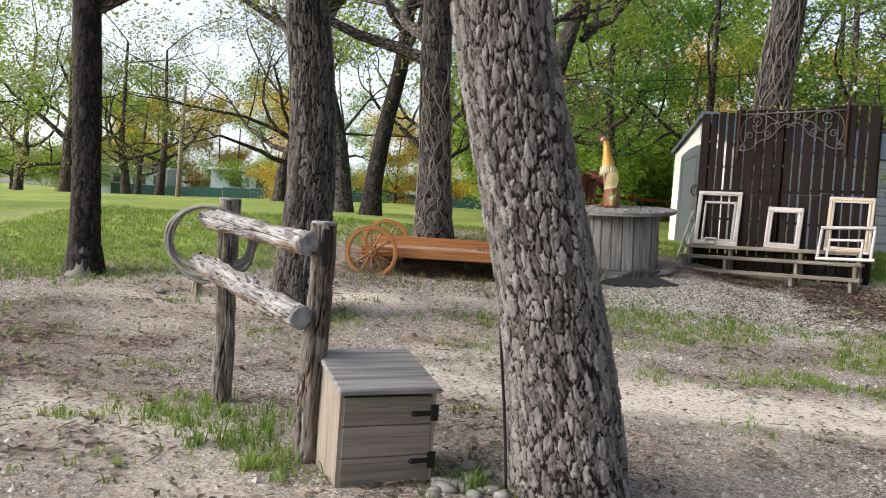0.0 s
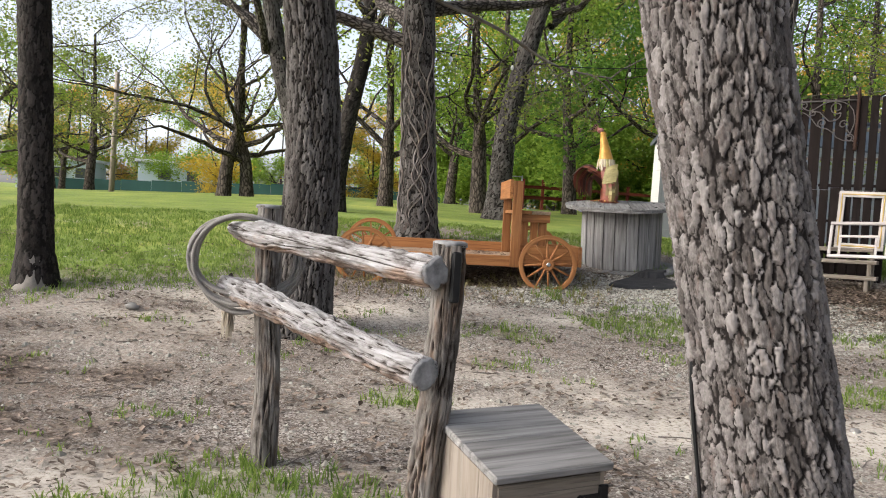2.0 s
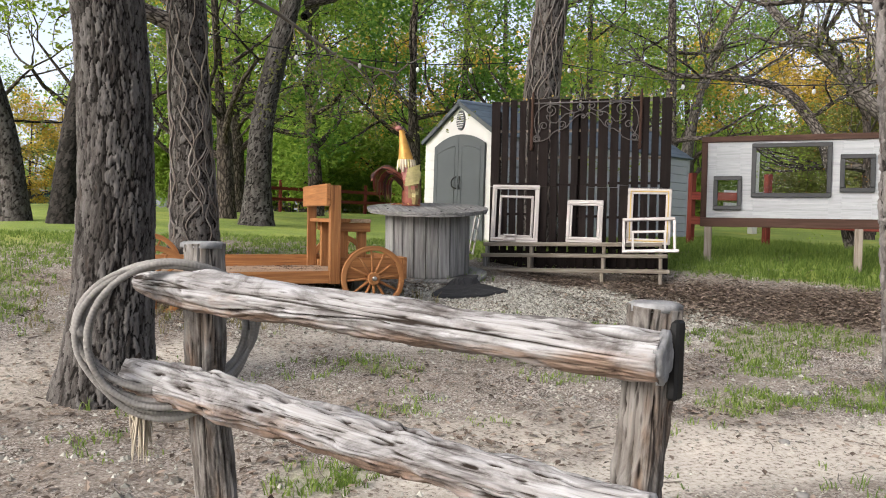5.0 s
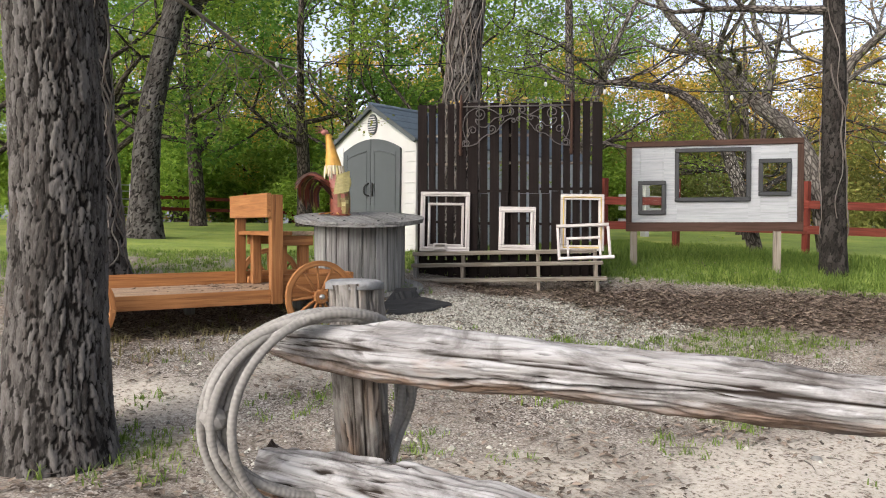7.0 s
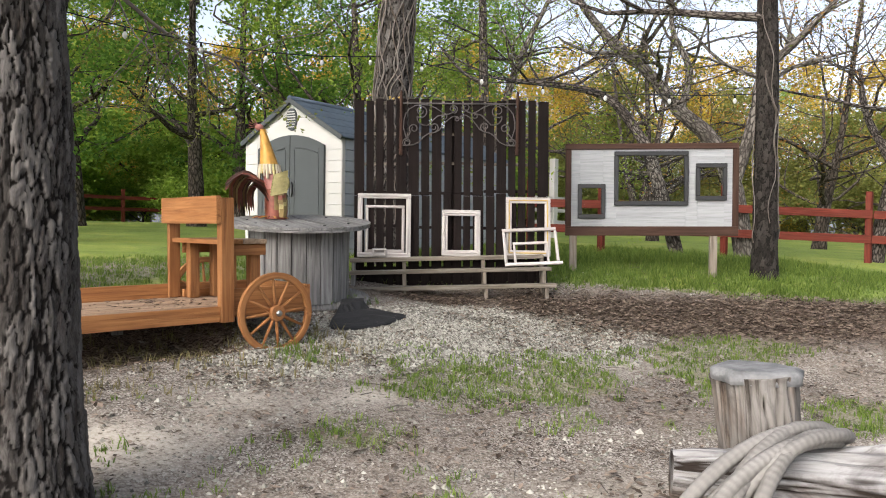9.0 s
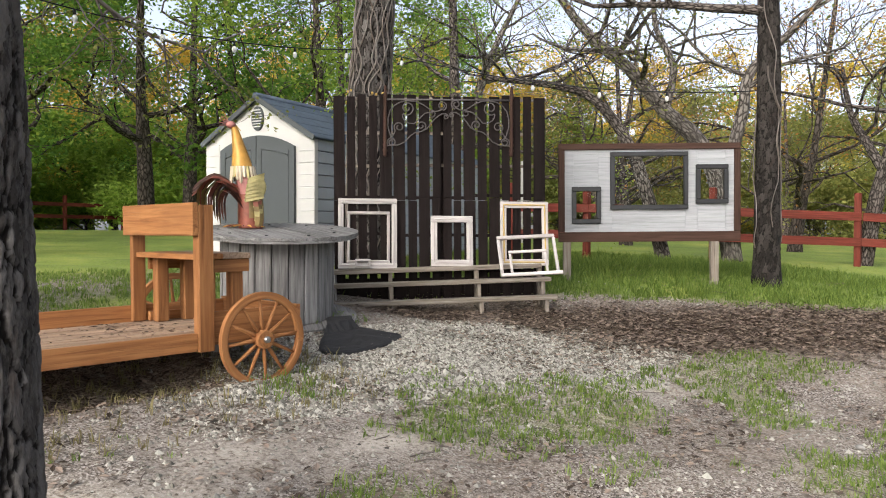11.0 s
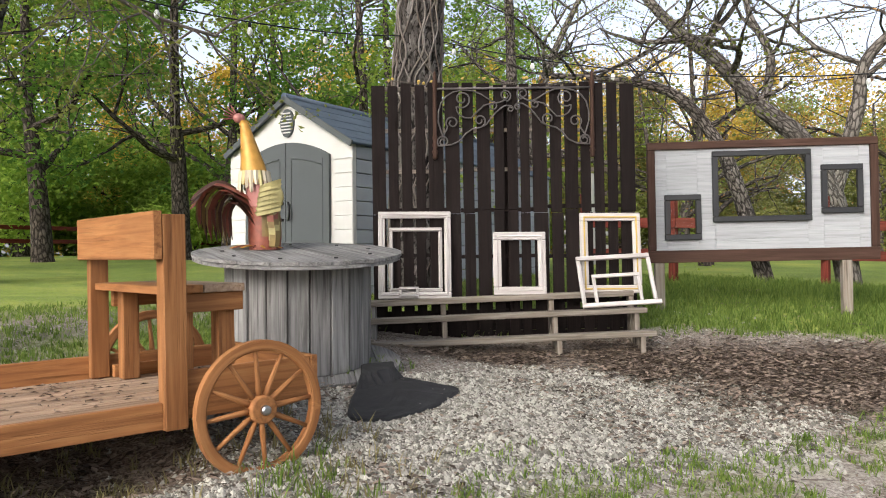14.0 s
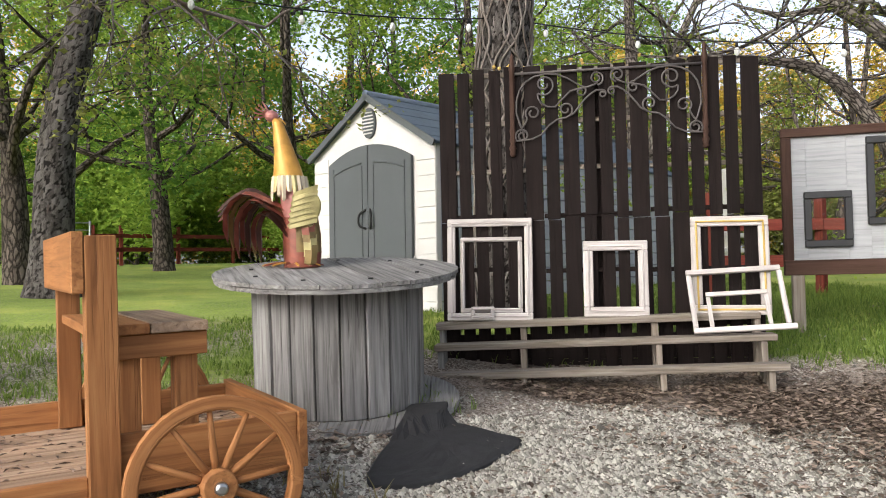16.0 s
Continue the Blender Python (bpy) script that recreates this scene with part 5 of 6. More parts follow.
def make_tree(name, seed, height, trunk_r, fork_at, leaf_mat, label, per=16, spread=0.35, leaf=0.10, lean=(0, 0), arms=6, depth=2, arm=0.45, droop=0.0, category="tree", group="", bark_mat=None, wide=1.0):
    rng = random.Random(seed)
    top = tagged(new(name), label, category, group)
    bm = bmesh.new()
    top_z = height * fork_at
    path = smooth_path([(0, 0, -0.3), (lean[0] * 0.3, lean[1] * 0.3, top_z * 0.4), (lean[0] * 0.7 + rng.gauss(0, 0.08), lean[1] * 0.7, top_z * 0.75), (lean[0], lean[1], top_z), (lean[0] * 1.25 + rng.gauss(0, 0.3), lean[1] * 1.2 + rng.gauss(0, 0.3), height * 0.82)], 16)
    rad = [trunk_r * (1.35 if i == 0 else 1.12 if i == 1 else 1 - 0.75 * (i / 15) ** 1.3) for i in range(16)]
    tube(bm, path, rad, 12, rough=0.08, lumps=0.12, seed=seed)
    part("trunk", bm, bark_mat or FAR_BARK, top)
    tips = []
    for k in range(arms):
        bm = bmesh.new()
        f = fork_at * 0.78 + (0.95 - fork_at * 0.78) * (k + rng.random() * 0.5) / arms
        i = min(15, int(f / 0.82 * 15))
        a = 2.4 * k + rng.uniform(-0.5, 0.5)
        up = rng.uniform(0.15, 0.7)
        limbs(bm, path[i], (math.cos(a) * wide, math.sin(a) * wide, up), height * arm * rng.uniform(0.6, 1.0), max(0.02, rad[i] * 0.55), depth, rng, tips, droop)
        part("limb", bm, bark_mat or FAR_BARK, top)
    if per:
        v, f = leaf_cloud(tips, per, spread, leaf, rng)
        grown("crown", v, f, leaf_mat, top)
    return top


def place_tree(src, x, y, turn, scale):
    m = pose(x, y, float(ground_z(x, y)), 0, 0, turn)
    ob = copy_thing(src, m)
    ob.scale = (scale, scale, scale)
    return ob


def big_oak():
    """The thick leaning oak beside the plank box."""
    top = tagged(new("oak_tree"), "thick leaning oak trunk with deep blocky grey bark", "tree")
    pts = [(0.66, 3.50, -0.15), (0.60, 3.48, 0.3), (0.54, 3.47, 0.65), (0.455, 3.46, 1.0), (0.32, 3.42, 1.5), (0.17, 3.37, 2.1), (0.08, 3.35, 2.8), (0.02, 3.35, 3.6), (-0.05, 3.4, 5.0)]
    bark_trunk("trunk", pts, [0.275, 0.255, 0.238, 0.228, 0.216, 0.206, 0.200, 0.195, 0.18], OAK_PLATE, top, 0.005, 0.015, (10.5, 33), 2.0, 0.10, 2.7)
    tips = []
    rng = random.Random(31)
    for k in range(6):
        a = k * 1.05 + 0.4
        bm = bmesh.new()
        limbs(bm, (-0.05, 3.4, 4.6 + 0.08 * k), (math.cos(a), math.sin(a), 0.6), 3.4, 0.09, 2, rng, tips)
        part("limb", bm, DARK_BARK, top)
    v, f = leaf_cloud(tips, 10, 0.3, 0.09, rng)
    grown("crown", v, f, LEAF_SPRING, top)


def rail_oak():
    top = tagged(new("oak_tree"), "straight oak trunk with furrowed grey bark behind the rail", "tree")
    pts = [(-1.40, 7.66, -0.12), (-1.40, 7.68, 0.25), (-1.37, 7.76, 0.8), (-1.36, 7.82, 1.5), (-1.40, 7.80, 2.3), (-1.50, 7.74, 3.2), (-1.62, 7.7, 4.4), (-1.70, 7.7, 5.6)]
    bark_trunk("trunk", pts, [0.36, 0.29, 0.245, 0.225, 0.215, 0.205, 0.19, 0.17], MID_PLATE, top, 0.0075, 0.017, (6.0, 30), 7.0, 0.25, 3.2)
    tips = []
    rng = random.Random(33)
    for k in range(7):
        a = k * 0.9 + 0.2
        bm = bmesh.new()
        limbs(bm, (-1.66, 7.7, 4.3 + 0.16 * k), (math.cos(a), math.sin(a), 0.5), 3.6, 0.09, 2, rng, tips)
        part("limb", bm, DARK_BARK, top)
    v, f = leaf_cloud(tips, 10, 0.3, 0.09, rng)
    grown("crown", v, f, LEAF_SPRING, top)


def slim_oak(pts, radii, label, seed, mat=None, step=0.013, leaf=None, per=10):
    top = tagged(new("oak_tree"), label, "tree")
    bark_trunk("trunk", pts, radii, mat or DARK_PLATE, top, step, 0.012, (7, 20), seed, 0.2, 4.6)
    tips = []
    rng = random.Random(int(seed * 10))
    end = Vector(pts[-1])
    for k in range(6):
        a = k * 1.1 + seed
        bm = bmesh.new()
        limbs(bm, end + Vector((0, 0, -0.25 * k)), (math.cos(a), math.sin(a), 0.5), 3.2, radii[-1] * 0.6, 2, rng, tips)
        part("limb", bm, DARK_BARK, top)
    v, f = leaf_cloud(tips, per, 0.35, 0.1, rng)
    grown("crown", v, f, leaf or LEAF_SPRING, top)
    return top


def wrap_vines(parent, pts, radii, count, seed):
    """Dead climber stems that twist up a trunk."""
    rng = random.Random(seed)
    path = smooth_path(pts, 60)
    rad = np.interp(np.linspace(0, 1, 60), np.linspace(0, 1, len(radii)), radii)
    for k in range(count):
        a0, tw = rng.uniform(0, 6.28), rng.uniform(-1.1, 1.1)
        i0, i1 = rng.randint(0, 18), rng.randint(35, 59)
        line = []
        for i in range(i0, i1):
            a = a0 + tw * (i - i0) / 14 + 0.25 * math.sin(i * 0.6 + k)
            r = rad[i] + rng.uniform(0.0, 0.02) + 0.008
            line.append(path[i] + Vector((math.cos(a) * r, math.sin(a) * r, 0)))
        bm = bmesh.new()
        tube(bm, line, [rng.uniform(0.006, 0.014)] * len(line), 5, cap=False)
        part("vine", bm, VINE_BARK, parent)


big_oak()
rail_oak()
slim_oak([(-4.02, 8.80, 0.1), (-4.05, 8.84, 0.6), (-4.09, 8.88, 1.4), (-4.14, 8.9, 2.4), (-4.2, 8.9, 3.4), (-4.2, 8.9, 4.4)], [0.24, 0.165, 0.152, 0.148, 0.14, 0.12], "slim dark oak with a bare scar at its foot", 1.3)
verts, faces = [], []
for i in range(13):
    for k in range(11):
        t, s = i / 12, (k - 5) / 5
        th = -1.35 + 0.75 * s
        r = 0.262 - 0.085 * min(1, t * 1.6) + 0.012 * noise.noise(Vector((t * 5, s * 5, 2)))
        jag = 0.10 * noise.noise(Vector((s * 4, 1.0, 0))) - 0.10 * s * s
        verts.append((-4.02 - 0.03 * t + r * math.cos(th), 8.80 + 0.03 * t + r * math.sin(th), 0.22 + (0.30 + 1.6 * jag) * t))
for i in range(12):
    for k in range(10):
        a = i * 11 + k
        faces.append((a, a + 1, a + 12, a + 11))
scar = grown("bare_scar", verts, faces, plain("bare_grey_wood", (0.20, 0.18, 0.16), 0.9, 0, 0.4, 9, 0.4), bpy.data.objects["oak_tree.002"], "pale bare wood scar", True)
RT = [(8.62, 8.80, 0.45), (8.56, 8.78, 1.2), (8.42, 8.74, 2.3), (8.33, 8.70, 3.3), (8.27, 8.70, 4.4), (8.2, 8.7, 5.6)]
RT_R = [0.21, 0.165, 0.15, 0.14, 0.13, 0.11]
wrap_vines(slim_oak(RT, RT_R, "dark slim oak beside the window board wrapped in stems", 2.6, leaf=LEAF_RUST, per=3), RT, RT_R, 4, 5)
VT = [(-0.18, 12.32, 0.68), (-0.19, 12.33, 1.2), (-0.22, 12.35, 1.9), (-0.27, 12.35, 2.7), (-0.32, 12.3, 3.6), (-0.36, 12.3, 4.8)]
VT_R = [0.34, 0.27, 0.235, 0.225, 0.22, 0.19]
wrap_vines(slim_oak(VT, VT_R, "thick trunk wrapped in dead vine stems", 3.7, MID_PLATE), VT, VT_R, 34, 11)
BT = [(5.25, 12.95, 0.75), (5.2, 12.9, 1.9), (5.16, 12.85, 3.0), (5.2, 12.85, 3.9), (5.32, 12.85, 5.2), (5.42, 12.9, 6.6)]
BT_R = [0.34, 0.29, 0.27, 0.25, 0.235, 0.2]
wrap_vines(slim_oak(BT, BT_R, "vine wrapped trunk rising behind the pallet wall", 4.9, MID_PLATE), BT, BT_R, 30, 17)
slim_oak([(-2.38, 17.9, 0.85), (-2.42, 17.95, 1.6), (-2.62, 18.0, 2.8), (-3.0, 18.0, 4.2), (-3.3, 18, 5.6)], [0.32, 0.24, 0.22, 0.20, 0.16], "leaning trunk with stripped bark at its foot", 5.5, MID_PLATE, 0.025)
slim_oak([(-1.62, 17.0, 0.9), (-1.6, 17.0, 1.8), (-1.45, 17.1, 3.0), (-1.2, 17.2, 4.4), (-1.1, 17.3, 6.0)], [0.27, 0.19, 0.17, 0.16, 0.12], "dark leaning oak in the meadow", 6.1, DARK_PLATE, 0.025)
slim_oak([(1.95, 18.3, 1.0), (1.95, 18.35, 2.0), (2.05, 18.4, 3.4), (2.4, 18.5, 5.0), (2.9, 18.6, 6.8)], [0.36, 0.26, 0.23, 0.21, 0.15], "leaning meadow trunk with climbing stems", 7.7, MID_PLATE, 0.025, leaf=LEAF_GREEN, per=14)

def bare_tree(name, stems, label, seed, mat, leaf, per, depth=3, twig=2.2):
    """A crooked bare tree from a few stems, with fine twigs all along them."""
    top = tagged(new(name), label, "tree")
    rng = random.Random(seed)
    tips = []
    for pts, r0, r1 in stems:
        path = smooth_path(pts, 22)
        rad = [r0 + (r1 - r0) * i / 21 for i in range(22)]
        bm = bmesh.new()
        tube(bm, path, rad, 12, rough=0.12, lumps=0.15, seed=seed)
        part("stem", bm, mat, top)
        for k in range(9):
            i = rng.randint(7, 21)
            bm = bmesh.new()
            a = rng.uniform(0, 6.28)
            limbs(bm, path[i], (math.cos(a), math.sin(a), rng.uniform(-0.1, 0.7)), twig * rng.uniform(0.6, 1.2), rad[i] * 0.5, depth, rng, tips, 0.03)
            part("limb", bm, mat, top)
    v, f = leaf_cloud(tips, per, 0.12, 0.06, rng)
    grown("crown", v, f, leaf, top)
    return top


GREY_BARK = bark("grey_bare_bark", (0.05, 0.043, 0.038), (0.12, 0.105, 0.092), (0.21, 0.19, 0.17), 0.8)
bare_tree("bare_tree", [
    ([(11.2, 10.2, 0.7), (11.1, 10.4, 2.2), (10.95, 10.73, 3.06), (10.74, 11.27, 3.64), (10.47, 11.85, 4.42), (10.21, 12.35, 4.92), (9.93, 12.84, 5.62), (9.6, 13.3, 6.6)], 0.19, 0.05),
    ([(11.1, 10.4, 2.3), (11.2, 10.1, 3.5), (11.22, 9.98, 4.2), (11.38, 9.43, 4.77), (11.6, 8.9, 5.4)], 0.12, 0.04),
    ([(10.74, 11.27, 3.64), (10.9, 11.2, 4.4), (10.8, 11.5, 5.2), (11.0, 11.6, 6.2)], 0.08, 0.03)], "crooked grey tree almost bare, behind the window board", 61, GREY_BARK, LEAF_SPRING, 1)
bare_tree("bare_tree", [
    ([(10.4, 11.0, 0.7), (10.14, 11.38, 2.4), (9.98, 11.68, 3.2), (9.73, 12.18, 3.85), (9.31, 12.89, 4.09), (8.7, 13.7, 4.2)], 0.13, 0.04)], "low dark crooked tree reaching over the board", 62, DARK_BARK, LEAF_SPRING, 2, 3, 1.8)
bare_tree("bare_tree", [
    ([(11.5, 16.7, 1.0), (11.69, 16.43, 3.57), (11.84, 16.24, 4.79), (12.06, 15.95, 5.77), (12.5, 15.4, 7.2)], 0.16, 0.04)], "dead leaning grey tree behind the wall", 63, GREY_BARK, LEAF_SPRING, 1, 3, 1.7)
bare_tree("bare_tree", [
    ([(12.8, 8.6, 0.8), (12.9, 8.3, 2.6), (13.2, 7.8, 4.2), (13.4, 7.4, 5.6)], 0.15, 0.04),
    ([(12.9, 8.3, 2.6), (13.3, 8.9, 3.6), (13.8, 9.2, 4.6)], 0.09, 0.03)], "bare twiggy tree beyond the red fence", 64, DARK_BARK, LEAF_RUST, 1, 3, 2.2)
bare_tree("bare_tree", [
    ([(10.75, 16.0, 1.0), (10.73, 16.03, 3.0), (10.7, 16.05, 5.0), (10.65, 16.1, 7.2)], 0.17, 0.07)], "straight trunk behind the shed with green twigs", 65, DARK_BARK, LEAF_GREEN, 6, 3, 2.0)
# a low limb hanging over the meadow side of the wagon
bm = bmesh.new()
low_tips = []
rng = random.Random(90)
path = smooth_path([(-0.3, 12.3, 4.3), (0.8, 12.6, 4.0), (1.8, 12.8, 3.55), (2.7, 12.9, 3.45)], 20)
top = tagged(new("hanging_limb"), "thin drooping limb with fresh leaf tufts", "branch")
tube(bm, path, [0.035 - 0.0012 * i for i in range(20)], 7)
part("stem", bm, VINE_BARK, top)
for k in range(16):
    i = rng.randint(5, 19)
    bm = bmesh.new()
    limbs(bm, path[i], (rng.gauss(0.2, 0.6), rng.gauss(-0.2, 0.6), rng.gauss(-0.35, 0.4)), rng.uniform(0.5, 1.1), 0.012, 1, rng, low_tips, 0.12, 3, 5)
    part("twig", bm, VINE_BARK, top)
v, f = leaf_cloud(low_tips, 4, 0.045, 0.055, rng)
grown("crown", v, f, LEAF_SPRING, top)

# the grove: a few grown shapes, set out many times
OAK_A = make_tree("oak_tree", 41, 9.0, 0.26, 0.34, LEAF_GREEN, "leafy green oak at the meadow edge", per=6, spread=0.24, leaf=0.13, group="grove", lean=(0.2, 0.1), arms=7, depth=3, arm=0.42)
OAK_B = make_tree("oak_tree", 42, 10.5, 0.24, 0.38, LEAF_DEEP, "dense dark green tree in the grove", per=7, spread=0.27, leaf=0.15, group="grove", lean=(-0.3, 0.2), arms=8, depth=3, arm=0.38)
OAK_C = make_tree("oak_tree", 43, 8.5, 0.22, 0.30, LEAF_SPRING, "spreading oak with sparse spring leaves", per=7, spread=0.24, leaf=0.10, group="grove", lean=(0.3, -0.1), arms=8, depth=3, arm=0.52, wide=1.3)
OAK_D = make_tree("oak_tree", 44, 10.0, 0.24, 0.24, LEAF_SUN_GOLD, "far tree with evening sunlight painted into its gold leaves", per=34, spread=0.5, leaf=0.22, group="grove", arms=7)
FAR_G = make_tree("oak_tree", 48, 10.0, 0.22, 0.24, LEAF_GREEN, "far green tree at the wood edge", per=34, spread=0.5, leaf=0.22, group="grove", arms=7)
OAK_E = make_tree("oak_tree", 45, 8.0, 0.18, 0.34, LEAF_RUST, "bare budding tree with rusty twigs", per=1, spread=0.2, leaf=0.08, group="grove", lean=(0.5, 0.3), arms=7, depth=3, arm=0.52, wide=1.3)
BUSH = make_tree("bush", 46, 3.2, 0.05, 0.18, LEAF_BUSH, "leafy green understory bush", per=26, spread=0.36, leaf=0.15, arms=9, arm=0.5, category="bush", group="understory", wide=1.2)
OLIVE = make_tree("bush", 47, 3.6, 0.05, 0.16, LEAF_SPRING, "pale olive spring thicket bush", per=20, spread=0.36, leaf=0.14, arms=9, arm=0.5, category="bush", group="understory", wide=1.2)
for src, x, y, turn, s in (
    (OAK_C, -5.4, 25.2, 20, 1.0), (OAK_C, -4.7, 25.4, 200, 0.95), (OAK_C, -11, 30, 100, 0.8), (OAK_A, -0.55, 21.7, 60, 0.8), (OAK_A, 1.9, 21.3, 140, 0.9), (OAK_B, 5.3, 25.2, 30, 0.95),
    (OAK_A, -17.5, 28, 90, 0.9), (OAK_C, -22, 33, 30, 0.9), (OAK_A, -15, 38, 10, 0.6),
    (OAK_B, 8, 24, 70, 0.95), (OAK_B, 11, 27, 110, 1.0), (OAK_A, 3.5, 28, 200, 1.0), (OAK_B, 7.5, 34, 250, 1.1), (OAK_B, 13, 22, 290, 0.9), (OAK_A, 9.5, 19, 20, 0.85), (OAK_B, 2.5, 36, 180, 1.0), (OAK_B, 15, 30, 10, 1.1),
    (OAK_E, 15.5, 14.5, 15, 0.85), (OAK_E, 17, 11, 220, 0.9), (OAK_E, 19, 17, 300, 1.0), (OAK_E, 24, 20, 70, 1.0), (OAK_C, 26, 14, 20, 0.7), (OAK_C, 22, 9, 80, 0.7), (OAK_E, 15.5, 7.5, 180, 0.8), (OAK_C, 28, 22, 150, 0.7),
    (OAK_A, 17, 22, 40, 0.85), (OAK_A, 20, 29, 80, 0.9),
    (OAK_D, -23.5, 66, 10, 0.8), (OAK_D, -27, 66, 80, 0.8), (OAK_D, -19.5, 67, 160, 0.75), (OAK_D, -9.4, 46, 120, 0.6), (OAK_D, -3.0, 46, 20, 0.5), (OAK_D, -1.0, 47, 200, 0.5), (OAK_D, 33, 22, 20, 0.8), (OAK_D, 37, 16, 120, 0.8), (OAK_D, 30, 28, 220, 0.75), (OAK_D, 27, 31, 220, 0.75),
    (OAK_A, -17, 35, 70, 1.2), (OAK_C, -23, 42, 10, 1.2), (OAK_C, -13.5, 33, 250, 0.9),
    (OAK_A, -13, 2, 10, 1.0), (OAK_B, 7, -11, 20, 1.0), (OAK_C, -12, 14, 40, 0.9),
):
    place_tree(src, x, y, turn, s)
rng = random.Random(77)
for k in range(50):
    deg = -38 + 132 * k / 49 + rng.uniform(-1.5, 1.5)
    d = rng.uniform(44, 62)
    x, y = d * math.sin(radians(deg)), d * math.cos(radians(deg))
    if deg < 3:
        src, s = rng.choice((FAR_G, OAK_D, OAK_D, FAR_G)), rng.uniform(0.62, 0.85)
        x, y = x * 1.3, y * 1.3
    elif deg < 48:
        src, s = rng.choice((FAR_G, FAR_G, OAK_B, OAK_D)), rng.uniform(0.9, 1.2)
    else:
        src, s = rng.choice((OAK_D, FAR_G, OAK_D)), rng.uniform(0.62, 0.88)
    place_tree(src, x, y, rng.uniform(0, 360), s)
for k in range(50):
    deg = 4 + 86 * k / 49 + rng.uniform(-1.5, 1.5)
    d = rng.uniform(34, 41)
    place_tree(BUSH if deg < 46 else OLIVE, d * math.sin(radians(deg)), d * math.cos(radians(deg)), rng.uniform(0, 360), rng.uniform(0.8, 1.4))
for k, src in enumerate((OAK_A, OAK_B, OAK_C, OAK_D, OAK_E, BUSH, FAR_G, OLIVE)):
    src.matrix_basis = pose(-26 + 9 * k, -24, float(ground_z(-26 + 9 * k, -24)))


# ---- fences and far things ----
def rail_fence(points, label, post_h=1.15, rails=(0.45, 0.85), rail_h=0.12):
    top = tagged(new("rail_fence"), label, "fence")
    zs = [float(ground_z(x, y)) for x, y in points]
    for (x, y), z in zip(points, zs):
        box_part("post", (x - 0.05, y - 0.05, z - 0.2), (x + 0.05, y + 0.05, z + post_h), RED_FENCE, top)
    for i in range(len(points) - 1):
        (x0, y0), (x1, y1) = points[i], points[i + 1]
        d = Vector((x1 - x0, y1 - y0, zs[i + 1] - zs[i]))
        yaw = math.degrees(math.atan2(d.y, d.x))
        tilt = -math.degrees(math.atan2(d.z, math.hypot(d.x, d.y)))
        for h in rails:
            box_part("rail", (0.0, -0.075, h - rail_h / 2), (d.length, -0.052, h + rail_h / 2), RED_FENCE, top, m=pose(x0, y0, zs[i], 0, tilt, yaw))
    return top


rail_fence([(4.75, 30.3), (5.6, 30.75), (7.4, 31.3), (9.3, 31.8), (11.4, 32.0), (13.5, 31), (15.5, 29.5)], "far red stained two rail fence across the meadow")
rail_fence([(8.3, 12.75), (9.2, 11.9), (10.75, 10.4), (12.5, 8.6), (14.2, 6.8), (16, 5)], "red stained rail fence behind the window board", 1.25, (0.42, 0.85), 0.14)


